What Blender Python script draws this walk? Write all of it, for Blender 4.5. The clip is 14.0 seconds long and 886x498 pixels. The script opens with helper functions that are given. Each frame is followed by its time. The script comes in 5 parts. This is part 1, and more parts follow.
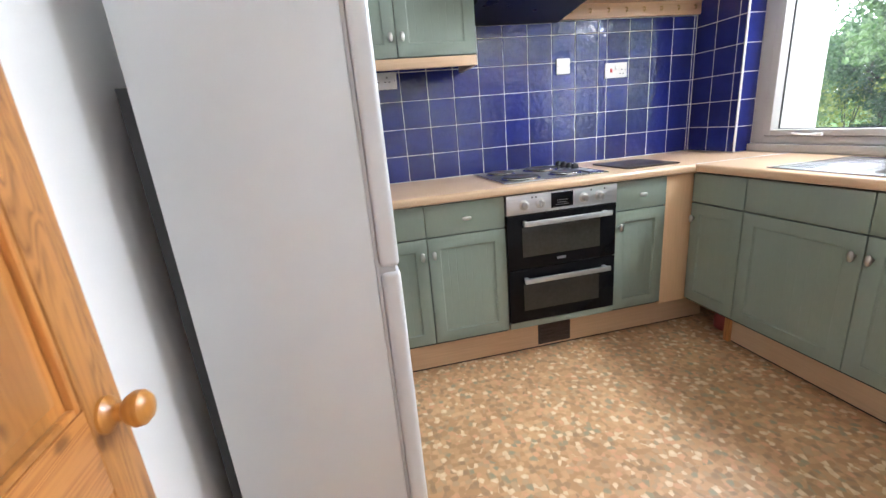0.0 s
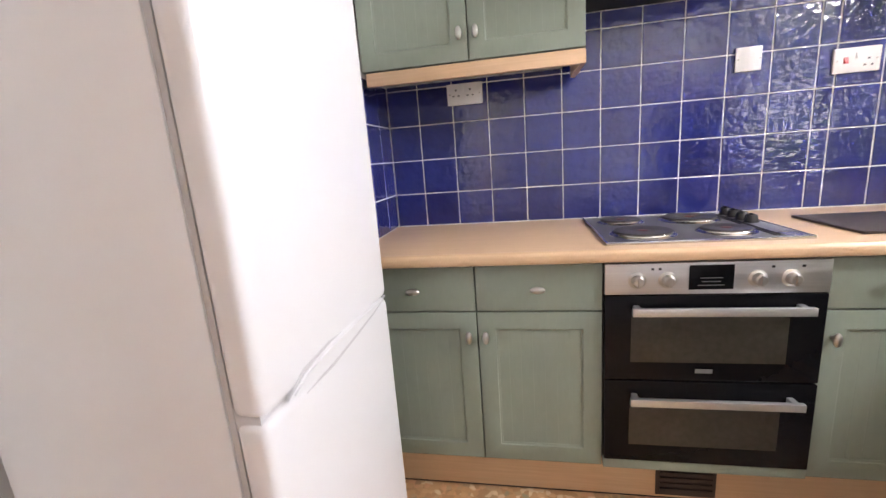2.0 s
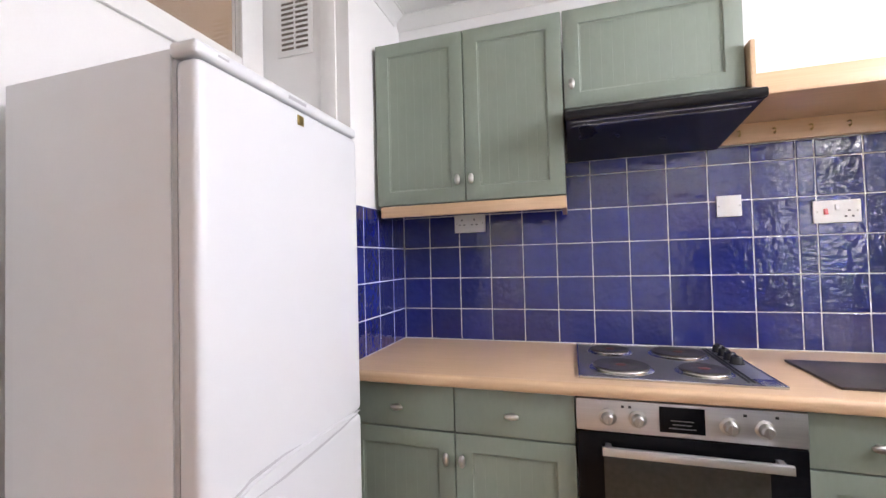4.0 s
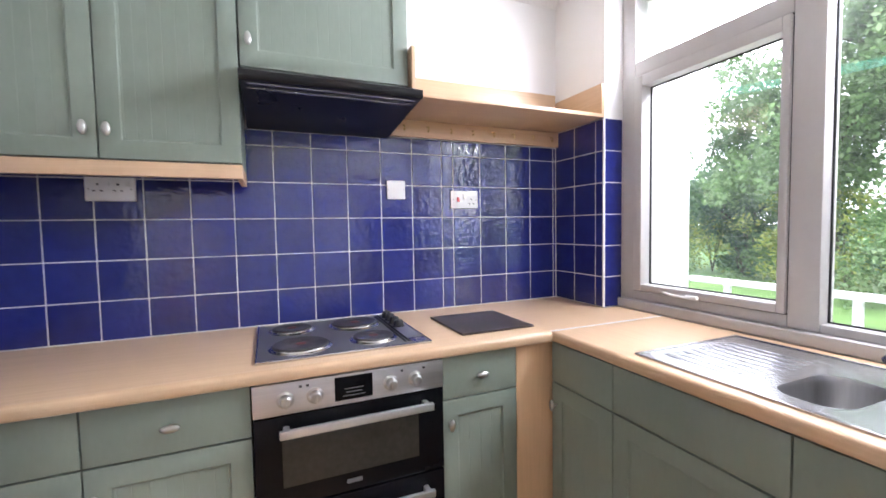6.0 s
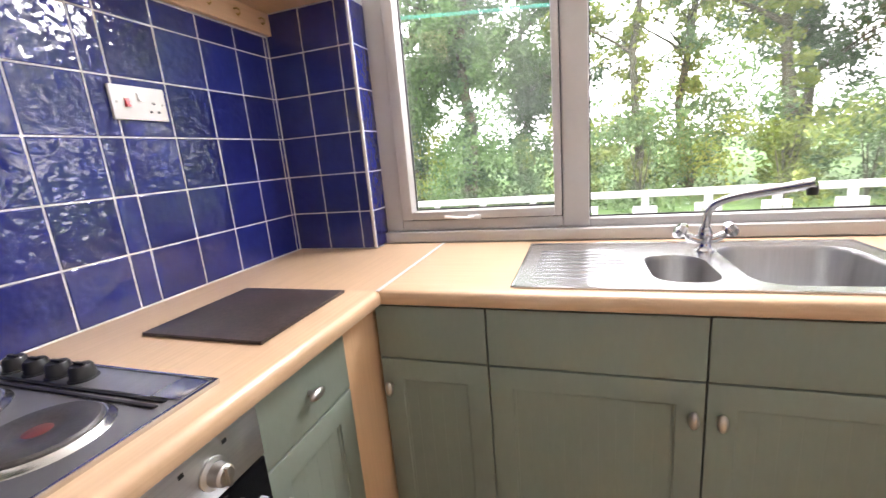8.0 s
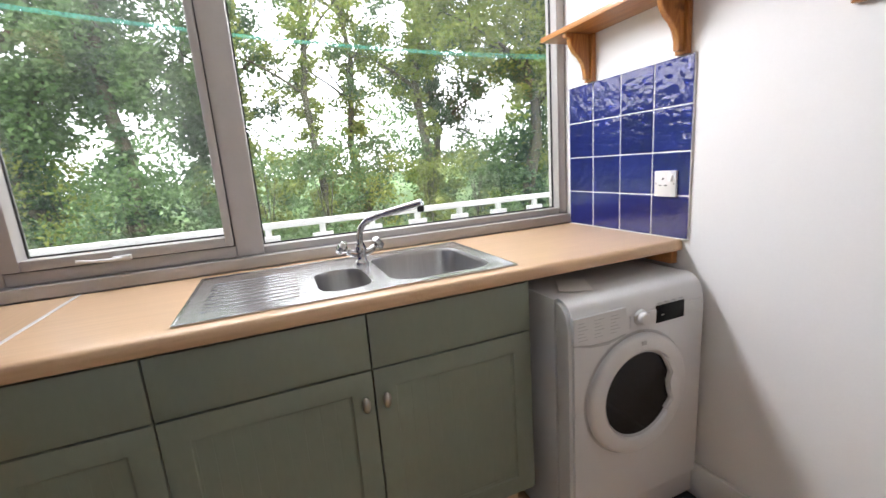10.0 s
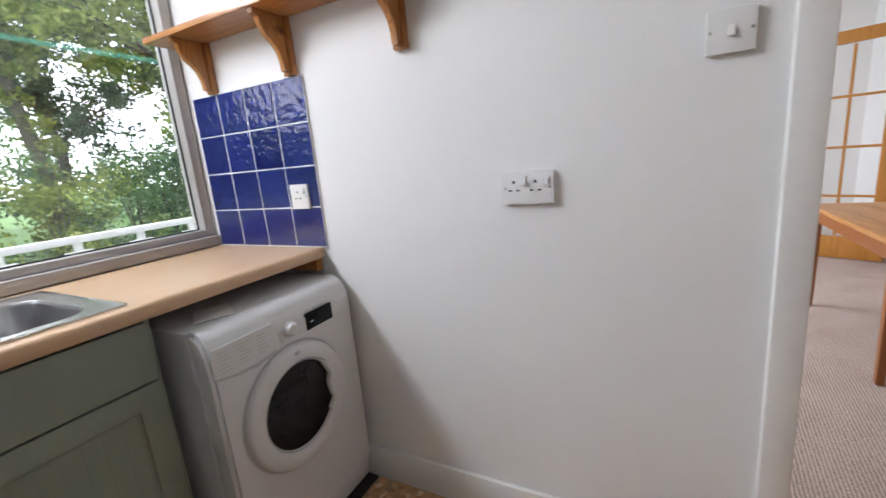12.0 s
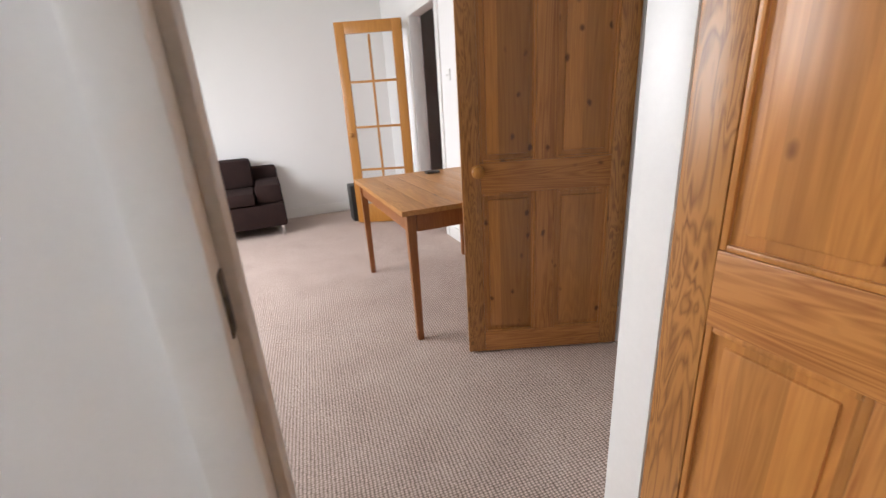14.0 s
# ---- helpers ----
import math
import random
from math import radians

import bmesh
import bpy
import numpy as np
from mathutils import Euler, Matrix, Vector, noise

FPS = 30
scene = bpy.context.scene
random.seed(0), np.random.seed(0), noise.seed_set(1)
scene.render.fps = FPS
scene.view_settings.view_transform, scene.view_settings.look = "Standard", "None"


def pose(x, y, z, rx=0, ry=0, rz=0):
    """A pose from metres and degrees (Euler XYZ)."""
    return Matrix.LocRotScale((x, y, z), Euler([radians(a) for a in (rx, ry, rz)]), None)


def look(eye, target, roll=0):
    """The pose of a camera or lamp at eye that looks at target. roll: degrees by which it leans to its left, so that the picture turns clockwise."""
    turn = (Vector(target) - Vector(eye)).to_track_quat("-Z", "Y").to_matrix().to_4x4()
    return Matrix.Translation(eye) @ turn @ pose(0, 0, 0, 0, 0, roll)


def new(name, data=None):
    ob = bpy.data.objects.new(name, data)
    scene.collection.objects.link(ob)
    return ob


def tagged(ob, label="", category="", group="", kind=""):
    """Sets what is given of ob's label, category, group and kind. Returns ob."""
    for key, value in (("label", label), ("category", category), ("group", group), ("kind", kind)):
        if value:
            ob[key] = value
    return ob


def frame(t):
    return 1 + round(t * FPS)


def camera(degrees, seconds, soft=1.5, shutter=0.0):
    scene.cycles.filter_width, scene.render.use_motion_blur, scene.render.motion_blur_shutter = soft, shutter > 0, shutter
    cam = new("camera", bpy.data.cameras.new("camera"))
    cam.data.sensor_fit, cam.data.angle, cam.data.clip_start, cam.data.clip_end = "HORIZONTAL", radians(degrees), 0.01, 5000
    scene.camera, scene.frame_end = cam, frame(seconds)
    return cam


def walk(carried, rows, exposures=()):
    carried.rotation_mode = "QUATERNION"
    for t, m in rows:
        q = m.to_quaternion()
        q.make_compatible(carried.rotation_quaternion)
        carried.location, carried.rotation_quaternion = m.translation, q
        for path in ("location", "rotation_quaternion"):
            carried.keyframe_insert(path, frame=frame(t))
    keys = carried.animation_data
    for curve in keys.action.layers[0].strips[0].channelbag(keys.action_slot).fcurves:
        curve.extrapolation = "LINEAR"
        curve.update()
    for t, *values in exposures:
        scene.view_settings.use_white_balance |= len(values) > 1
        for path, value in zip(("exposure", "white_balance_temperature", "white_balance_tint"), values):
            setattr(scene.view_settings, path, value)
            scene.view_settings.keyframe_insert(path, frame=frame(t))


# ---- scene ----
cam = camera(93.8, 14.0, 1.4, 0.2)
PATH = [
    (0, (0.775, 0.482, 1.285), (1.156, 2.362, 0.719), -5.1),
    (0.5, (0.866, 0.679, 1.271), (1.218, 2.582, 0.766), -5.3),
    (1, (0.944, 0.835, 1.291), (1.207, 2.764, 0.832), -5.3),
    (1.5, (1.049, 1.032, 1.31), (1.08, 2.997, 0.935), -5.6),
    (2, (1.234, 1.063, 1.283), (0.858, 2.981, 0.861), -4.4),
    (2.2, (1.336, 1.048, 1.278), (0.836, 2.925, 0.805), -4.0),
    (4.3, (1.477, 0.973, 1.401), (0.891, 2.882, 1.505), -1.2),
    (4.5, (1.477, 0.981, 1.413), (1.015, 2.924, 1.528), -1.2),
    (5, (1.5, 1.01, 1.415), (1.481, 3.007, 1.517), -1.2),
    (5.5, (1.527, 1.025, 1.415), (1.971, 2.975, 1.438), -1.3),
    (6, (1.536, 1.046, 1.386), (2.312, 2.887, 1.282), -1.0),
    (6.5, (1.579, 1.185, 1.295), (2.533, 2.901, 0.918), -0.7),
    (7, (1.624, 1.473, 1.288), (2.797, 3.036, 0.861), -2.3),
    (7.5, (1.619, 1.687, 1.311), (3.225, 2.813, 0.918), -4.1),
    (8, (1.581, 1.805, 1.319), (3.427, 2.437, 0.883), -4.9),
    (8.5, (1.553, 1.781, 1.3), (3.47, 2.115, 0.838), -4.1),
    (9, (1.534, 1.746, 1.309), (3.483, 1.685, 0.861), -4.4),
    (9.2, (1.531, 1.746, 1.312), (3.47, 1.529, 0.874), -4.3),
    (11.3, (1.465, 1.626, 1.273), (2.843, 0.23, 0.883), -4.9),
    (11.5, (1.454, 1.611, 1.273), (2.716, 0.111, 0.873), -4.9),
    (12, (1.407, 1.566, 1.27), (2.326, -0.158, 0.843), -5.2),
    (12.5, (1.323, 1.477, 1.265), (1.838, -0.396, 0.788), -5.3),
    (13, (1.208, 1.349, 1.255), (1.266, -0.578, 0.722), -5.2),
    (13.5, (1.129, 1.238, 1.238), (0.776, -0.637, 0.636), -4.2),
    (14, (1.024, 0.941, 1.207), (0.339, -0.822, 0.555), -3.7),
]
EXPOSURES = [(0.0, 1.08, 5900, 12), (2.0, 1.02, 6650, 21), (4.5, 0.68, 6300, 22), (5.5, 0.78, 6100, 21), (6.0, 0.88, 5950, 19), (6.5, 1.18, 6150, 17), (7.5, 1.10, 6550, 20), (9.0, 0.72, 6400, 16), (11.5, -0.02, 6250, 15), (12.5, 0.1, 6000, 12), (14.0, 0.08, 6450, 15)]
walk(cam, [(t, look(eye, target, roll)) for t, eye, target, roll in PATH], EXPOSURES)

# ---- light ----
FZ = 0.04      # finished floor
world = bpy.data.worlds.new("sky")
scene.world = world
world.use_nodes = True
wn = world.node_tree.nodes
sky = wn.new("ShaderNodeTexSky")
sky.sky_type, sky.sun_disc = "NISHITA", False
sky.sun_elevation, sky.sun_rotation = radians(58), radians(237)
sky.air_density, sky.dust_density, sky.ozone_density = 1.0, 6.0, 1.0
haze = wn.new("ShaderNodeMixRGB")
haze.inputs[0].default_value = 0.75
haze.inputs[2].default_value = (33.0, 33.5, 34.2, 1)
world.node_tree.links.new(sky.outputs[0], haze.inputs[1])
world.node_tree.links.new(haze.outputs[0], wn["Background"].inputs[0])
wn["Background"].inputs[1].default_value = 0.15
sun_data = bpy.data.lights.new("sun", "SUN")
sun_data.energy, sun_data.angle, sun_data.color = 3.0, radians(2), (1.0, 0.95, 0.88)
sun = new("sun", sun_data)
sun.matrix_basis = look((-14, -9, 26), (3, 2, 0))


def window_light(name, eye, target, sx, sy, watts, spread=180):
    d = bpy.data.lights.new(name, "AREA")
    d.shape, d.size, d.size_y, d.energy, d.color = "RECTANGLE", sx, sy, watts, (0.93, 0.97, 1.0)
    d.spread = radians(spread)
    ob = new(name, d)
    ob.matrix_basis = look(eye, target)
    return ob


window_light("kitchen_window_light", (3.30, 1.80, 2.27), (1.5, 1.64, 0.9), 1.30, 0.27, 28, 160)
window_light("living_window_light", (3.26, -2.2, 1.6), (0.6, -2.2, 0.3), 2.2, 1.35, 78, 140)


# ---- materials ----
def mat(name, color, rough=0.5, metal=0.0, vary=0.06, scale=6.0, bump=0.0, bump_scale=60.0, coat=0.0, second=None, stretch=(1, 1, 1), spec=0.5):
    m = bpy.data.materials.new(name)
    m.use_nodes = True
    nt = m.node_tree
    n, l = nt.nodes, nt.links
    b = n["Principled BSDF"]
    b.inputs["Metallic"].default_value = metal
    b.inputs["Coat Weight"].default_value = coat
    b.inputs["Specular IOR Level"].default_value = spec
    tc = n.new("ShaderNodeTexCoord")
    mp = n.new("ShaderNodeMapping")
    mp.inputs["Scale"].default_value = stretch
    l.new(tc.outputs["Object"], mp.inputs[0])
    big = n.new("ShaderNodeTexNoise")
    big.inputs["Scale"].default_value, big.inputs["Detail"].default_value = scale, 4
    l.new(mp.outputs[0], big.inputs["Vector"])
    fine = n.new("ShaderNodeTexNoise")
    fine.inputs["Scale"].default_value, fine.inputs["Detail"].default_value = bump_scale, 3
    l.new(mp.outputs[0], fine.inputs["Vector"])
    ramp = n.new("ShaderNodeValToRGB")
    c2 = second or tuple(c * (1 - vary * 2) for c in color)
    ramp.color_ramp.elements[0].position, ramp.color_ramp.elements[1].position = 0.3, 0.7
    ramp.color_ramp.elements[0].color, ramp.color_ramp.elements[1].color = (*c2, 1), (*color, 1)
    l.new(big.outputs[0], ramp.inputs[0])
    grain = n.new("ShaderNodeMixRGB")
    grain.blend_type = "MULTIPLY"
    grain.inputs[0].default_value = min(1, vary * 3)
    l.new(ramp.outputs[0], grain.inputs[1])
    l.new(fine.outputs[0], grain.inputs[2])
    gain = n.new("ShaderNodeHueSaturation")
    gain.inputs["Value"].default_value = 1 + min(1, vary * 3) * 0.5
    l.new(grain.outputs[0], gain.inputs["Color"])
    l.new(gain.outputs[0], b.inputs["Base Color"])
    rr = n.new("ShaderNodeMapRange")
    rr.inputs["To Min"].default_value, rr.inputs["To Max"].default_value = max(0.02, rough * 0.85), min(1, rough * 1.2)
    l.new(big.outputs[0], rr.inputs[0])
    l.new(rr.outputs[0], b.inputs["Roughness"])
    if bump:
        bp = n.new("ShaderNodeBump")
        bp.inputs["Strength"].default_value, bp.inputs["Distance"].default_value = bump, 0.002
        l.new(fine.outputs[0], bp.inputs["Height"])
        l.new(bp.outputs[0], b.inputs["Normal"])
    return m


def wood(name, light, dark, rough=0.35, axis=2, ring=7.0, knots=0.0, contrast=0.5, coat=0.0, planks=0.0, bands=15.0, stretch=0.07):
    """Grain that runs along one axis, with optional dark knots."""
    m = bpy.data.materials.new(name)
    m.use_nodes = True
    nt = m.node_tree
    n, l = nt.nodes, nt.links
    b = n["Principled BSDF"]
    b.inputs["Roughness"].default_value = rough
    b.inputs["Coat Weight"].default_value = coat
    b.inputs["Coat Roughness"].default_value = 0.25
    tc, oi = n.new("ShaderNodeTexCoord"), n.new("ShaderNodeObjectInfo")
    shift = n.new("ShaderNodeVectorMath")
    shift.operation = "ADD"
    l.new(tc.outputs["Object"], shift.inputs[0])
    rnd = n.new("ShaderNodeMath")
    rnd.operation = "MULTIPLY"
    rnd.inputs[1].default_value = 5.0
    l.new(oi.outputs["Random"], rnd.inputs[0])
    l.new(rnd.outputs[0], shift.inputs[1])
    mp = n.new("ShaderNodeMapping")
    s = [ring, ring, ring]
    s[axis] = ring * stretch
    mp.inputs["Scale"].default_value = s
    l.new(shift.outputs[0], mp.inputs[0])
    ns = n.new("ShaderNodeTexNoise")
    ns.inputs["Scale"].default_value, ns.inputs["Detail"].default_value, ns.inputs["Distortion"].default_value = 2.2, 3, 0.8
    l.new(mp.outputs[0], ns.inputs["Vector"])
    mul = n.new("ShaderNodeMath")
    mul.operation = "MULTIPLY"
    mul.inputs[1].default_value = bands
    l.new(ns.outputs[0], mul.inputs[0])
    fr = n.new("ShaderNodeMath")
    fr.operation = "PINGPONG"
    fr.inputs[1].default_value = 0.5
    l.new(mul.outputs[0], fr.inputs[0])
    mp2 = n.new("ShaderNodeMapping")
    s2 = [130, 130, 130]
    s2[axis] = 4
    mp2.inputs["Scale"].default_value = s2
    l.new(shift.outputs[0], mp2.inputs[0])
    fine = n.new("ShaderNodeTexNoise")
    fine.inputs["Scale"].default_value, fine.inputs["Detail"].default_value = 1.0, 2
    l.new(mp2.outputs[0], fine.inputs["Vector"])
    mix = n.new("ShaderNodeMath")
    mix.operation = "MULTIPLY_ADD"
    mix.inputs[1].default_value = contrast
    l.new(fr.outputs[0], mix.inputs[0])
    half = n.new("ShaderNodeMath")
    half.operation = "MULTIPLY"
    half.inputs[1].default_value = 0.6
    l.new(fine.outputs[0], half.inputs[0])
    l.new(half.outputs[0], mix.inputs[2])
    ramp = n.new("ShaderNodeValToRGB")
    ramp.color_ramp.elements[0].position, ramp.color_ramp.elements[1].position = 0.15, 0.65
    ramp.color_ramp.elements[0].color, ramp.color_ramp.elements[1].color = (*dark, 1), (*light, 1)
    l.new(mix.outputs[0], ramp.inputs[0])
    out = ramp.outputs[0]
    if knots:
        mp3 = n.new("ShaderNodeMapping")
        s3 = [13.0, 0.7, 13.0]
        s3[axis] = 8.5 if axis != 1 else 3.0
        if axis == 1:
            s3[2] = 1.6
        mp3.inputs["Scale"].default_value = s3
        wob = n.new("ShaderNodeTexNoise")
        wob.inputs["Scale"].default_value = 22
        l.new(shift.outputs[0], wob.inputs["Vector"])
        bend = n.new("ShaderNodeVectorMath")
        bend.operation = "MULTIPLY_ADD"
        bend.inputs[1].default_value = (0.02, 0.02, 0.03)
        l.new(wob.outputs["Color"], bend.inputs[0])
        l.new(shift.outputs[0], bend.inputs[2])
        l.new(bend.outputs[0], mp3.inputs[0])
        v = n.new("ShaderNodeTexVoronoi")
        v.inputs["Scale"].default_value, v.inputs["Randomness"].default_value = 1.0, 1.0
        l.new(mp3.outputs[0], v.inputs["Vector"])
        kr = n.new("ShaderNodeValToRGB")
        kr.color_ramp.elements[0].position, kr.color_ramp.elements[1].position = 0.07, 0.16
        kr.color_ramp.elements[0].color, kr.color_ramp.elements[1].color = (1, 1, 1, 1), (0, 0, 0, 1)
        l.new(v.outputs["Distance"], kr.inputs[0])
        amount = n.new("ShaderNodeMath")
        amount.operation = "MULTIPLY"
        amount.inputs[1].default_value = knots
        l.new(kr.outputs[0], amount.inputs[0])
        km = n.new("ShaderNodeMixRGB")
        km.inputs[2].default_value = (dark[0] * 0.3, dark[1] * 0.25, dark[2] * 0.25, 1)
        l.new(amount.outputs[0], km.inputs[0])
        l.new(out, km.inputs[1])
        out = km.outputs[0]
    if planks:
        sx = n.new("ShaderNodeSeparateXYZ")
        l.new(tc.outputs["Object"], sx.inputs[0])
        cell = n.new("ShaderNodeMath")
        cell.operation = "MULTIPLY"
        cell.inputs[1].default_value = 1 / planks
        l.new(sx.outputs[0], cell.inputs[0])
        whole = n.new("ShaderNodeMath")
        whole.operation = "FLOOR"
        l.new(cell.outputs[0], whole.inputs[0])
        add = n.new("ShaderNodeMath")
        add.operation = "MULTIPLY_ADD"
        add.inputs[1].default_value = 37.0
        l.new(oi.outputs["Random"], add.inputs[0])
        l.new(whole.outputs[0], add.inputs[2])
        wn_ = n.new("ShaderNodeTexWhiteNoise")
        wn_.noise_dimensions = "1D"
        l.new(add.outputs[0], wn_.inputs["W"])
        tone = n.new("ShaderNodeMapRange")
        tone.inputs["To Min"].default_value, tone.inputs["To Max"].default_value = 0.78, 1.18
        l.new(wn_.outputs["Value"], tone.inputs[0])
        hs = n.new("ShaderNodeHueSaturation")
        l.new(tone.outputs[0], hs.inputs["Value"])
        l.new(out, hs.inputs["Color"])
        out = hs.outputs[0]
    l.new(out, b.inputs["Base Color"])
    bp = n.new("ShaderNodeBump")
    bp.inputs["Strength"].default_value, bp.inputs["Distance"].default_value = 0.15, 0.001
    l.new(fine.outputs[0], bp.inputs["Height"])
    l.new(bp.outputs[0], b.inputs["Normal"])
    return m


def tile_material():
    """Hand-glazed cobalt tile: deep blue with a wavy gloss, a little different from piece to piece."""
    m = bpy.data.materials.new("cobalt_glaze")
    m.use_nodes = True
    nt = m.node_tree
    n, l = nt.nodes, nt.links
    b = n["Principled BSDF"]
    b.inputs["Roughness"].default_value = 0.045
    b.inputs["Specular IOR Level"].default_value = 0.75
    b.inputs["Coat Weight"].default_value = 0.3
    b.inputs["Coat Roughness"].default_value = 0.03
    oi, tc = n.new("ShaderNodeObjectInfo"), n.new("ShaderNodeTexCoord")
    off = n.new("ShaderNodeVectorMath")
    off.operation = "MULTIPLY_ADD"
    off.inputs[1].default_value = (40, 40, 40)
    l.new(oi.outputs["Random"], off.inputs[0])
    l.new(tc.outputs["Object"], off.inputs[2])
    ramp = n.new("ShaderNodeValToRGB")
    ramp.color_ramp.elements[0].color, ramp.color_ramp.elements[1].color = (0.009, 0.0135, 0.118, 1), (0.015, 0.023, 0.175, 1)
    l.new(oi.outputs["Random"], ramp.inputs[0])
    mott = n.new("ShaderNodeTexNoise")
    mott.inputs["Scale"].default_value = 18
    l.new(off.outputs[0], mott.inputs["Vector"])
    mix = n.new("ShaderNodeMixRGB")
    mix.blend_type = "OVERLAY"
    mix.inputs[0].default_value = 0.25
    l.new(ramp.outputs[0], mix.inputs[1])
    l.new(mott.outputs[0], mix.inputs[2])
    l.new(mix.outputs[0], b.inputs["Base Color"])
    w1 = n.new("ShaderNodeTexNoise")
    w1.inputs["Scale"].default_value, w1.inputs["Detail"].default_value = 34, 1.0
    l.new(off.outputs[0], w1.inputs["Vector"])
    bp = n.new("ShaderNodeBump")
    bp.inputs["Strength"].default_value, bp.inputs["Distance"].default_value = 0.85, 0.003
    l.new(w1.outputs[0], bp.inputs["Height"])
    l.new(bp.outputs[0], b.inputs["Normal"])
    l.new(bp.outputs[0], b.inputs["Coat Normal"])
    return m


def vinyl_material():
    """Printed sheet vinyl: small pale, ochre and brown pebbles."""
    m = bpy.data.materials.new("pebble_vinyl")
    m.use_nodes = True
    nt = m.node_tree
    n, l = nt.nodes, nt.links
    b = n["Principled BSDF"]
    b.inputs["Roughness"].default_value = 0.42
    tc = n.new("ShaderNodeTexCoord")
    v = n.new("ShaderNodeTexVoronoi")
    v.inputs["Scale"].default_value, v.inputs["Randomness"].default_value = 46, 0.75
    v.distance = "MINKOWSKI"
    v.inputs["Exponent"].default_value = 3.0
    l.new(tc.outputs["Object"], v.inputs["Vector"])
    sep = n.new("ShaderNodeSeparateColor")
    l.new(v.outputs["Color"], sep.inputs[0])
    r = n.new("ShaderNodeValToRGB")
    r.color_ramp.interpolation = "CONSTANT"
    els = r.color_ramp.elements
    els[0].color = (0.42, 0.238, 0.110, 1)
    els[1].position, els[1].color = 0.20, (0.53, 0.310, 0.150, 1)
    for p, c in ((0.40, (0.60, 0.36, 0.19)), (0.55, (0.46, 0.31, 0.17)), (0.66, (0.32, 0.20, 0.105)), (0.76, (0.62, 0.33, 0.18)), (0.84, (0.74, 0.58, 0.37)), (0.95, (0.29, 0.26, 0.16))):
        e = els.new(p)
        e.color = (*c, 1)
    l.new(sep.outputs[0], r.inputs[0])
    big = n.new("ShaderNodeTexNoise")
    big.inputs["Scale"].default_value = 3.0
    l.new(tc.outputs["Object"], big.inputs["Vector"])
    edge = n.new("ShaderNodeMapRange")
    edge.inputs["From Min"].default_value, edge.inputs["From Max"].default_value = 0.26, 0.52
    edge.inputs["To Min"].default_value, edge.inputs["To Max"].default_value = 0.04, 0.34
    l.new(v.outputs["Distance"], edge.inputs[0])
    soft = n.new("ShaderNodeMixRGB")
    l.new(edge.outputs[0], soft.inputs[0])
    soft.inputs[2].default_value = (0.47, 0.275, 0.125, 1)
    l.new(r.outputs[0], soft.inputs[1])
    wear = n.new("ShaderNodeMixRGB")
    wear.blend_type = "OVERLAY"
    wear.inputs[0].default_value = 0.25
    l.new(soft.outputs[0], wear.inputs[1])
    l.new(big.outputs[0], wear.inputs[2])
    l.new(wear.outputs[0], b.inputs["Base Color"])
    bp = n.new("ShaderNodeBump")
    bp.inputs["Strength"].default_value, bp.inputs["Distance"].default_value = 0.12, 0.001
    l.new(v.outputs["Distance"], bp.inputs["Height"])
    l.new(bp.outputs[0], b.inputs["Normal"])
    return m


def carpet_material():
    """Woven loop carpet: rows of small pale loops with darker gaps."""
    m = bpy.data.materials.new("loop_carpet")
    m.use_nodes = True
    nt = m.node_tree
    n, l = nt.nodes, nt.links
    b = n["Principled BSDF"]
    b.inputs["Roughness"].default_value = 0.95
    b.inputs["Specular IOR Level"].default_value = 0.1
    tc = n.new("ShaderNodeTexCoord")
    mp = n.new("ShaderNodeMapping")
    mp.inputs["Scale"].default_value = (76, 108, 1)
    mp.inputs["Rotation"].default_value = (0, 0, 0.06)
    l.new(tc.outputs["Object"], mp.inputs[0])
    v = n.new("ShaderNodeTexVoronoi")
    v.inputs["Scale"].default_value, v.inputs["Randomness"].default_value = 1.0, 0.2
    l.new(mp.outputs[0], v.inputs["Vector"])
    r = n.new("ShaderNodeValToRGB")
    r.color_ramp.elements[0].position, r.color_ramp.elements[0].color = 0.12, (0.84, 0.69, 0.61, 1)
    r.color_ramp.elements[1].position, r.color_ramp.elements[1].color = 0.62, (0.22, 0.158, 0.13, 1)
    l.new(v.outputs["Distance"], r.inputs[0])
    big = n.new("ShaderNodeTexNoise")
    big.inputs["Scale"].default_value = 5.0
    l.new(tc.outputs["Object"], big.inputs["Vector"])
    o = n.new("ShaderNodeMixRGB")
    o.blend_type = "OVERLAY"
    o.inputs[0].default_value = 0.2
    l.new(r.outputs[0], o.inputs[1])
    l.new(big.outputs[0], o.inputs[2])
    l.new(o.outputs[0], b.inputs["Base Color"])
    bp = n.new("ShaderNodeBump")
    bp.invert = True
    bp.inputs["Strength"].default_value, bp.inputs["Distance"].default_value = 0.8, 0.004
    l.new(v.outputs["Distance"], bp.inputs["Height"])
    l.new(bp.outputs[0], b.inputs["Normal"])
    return m


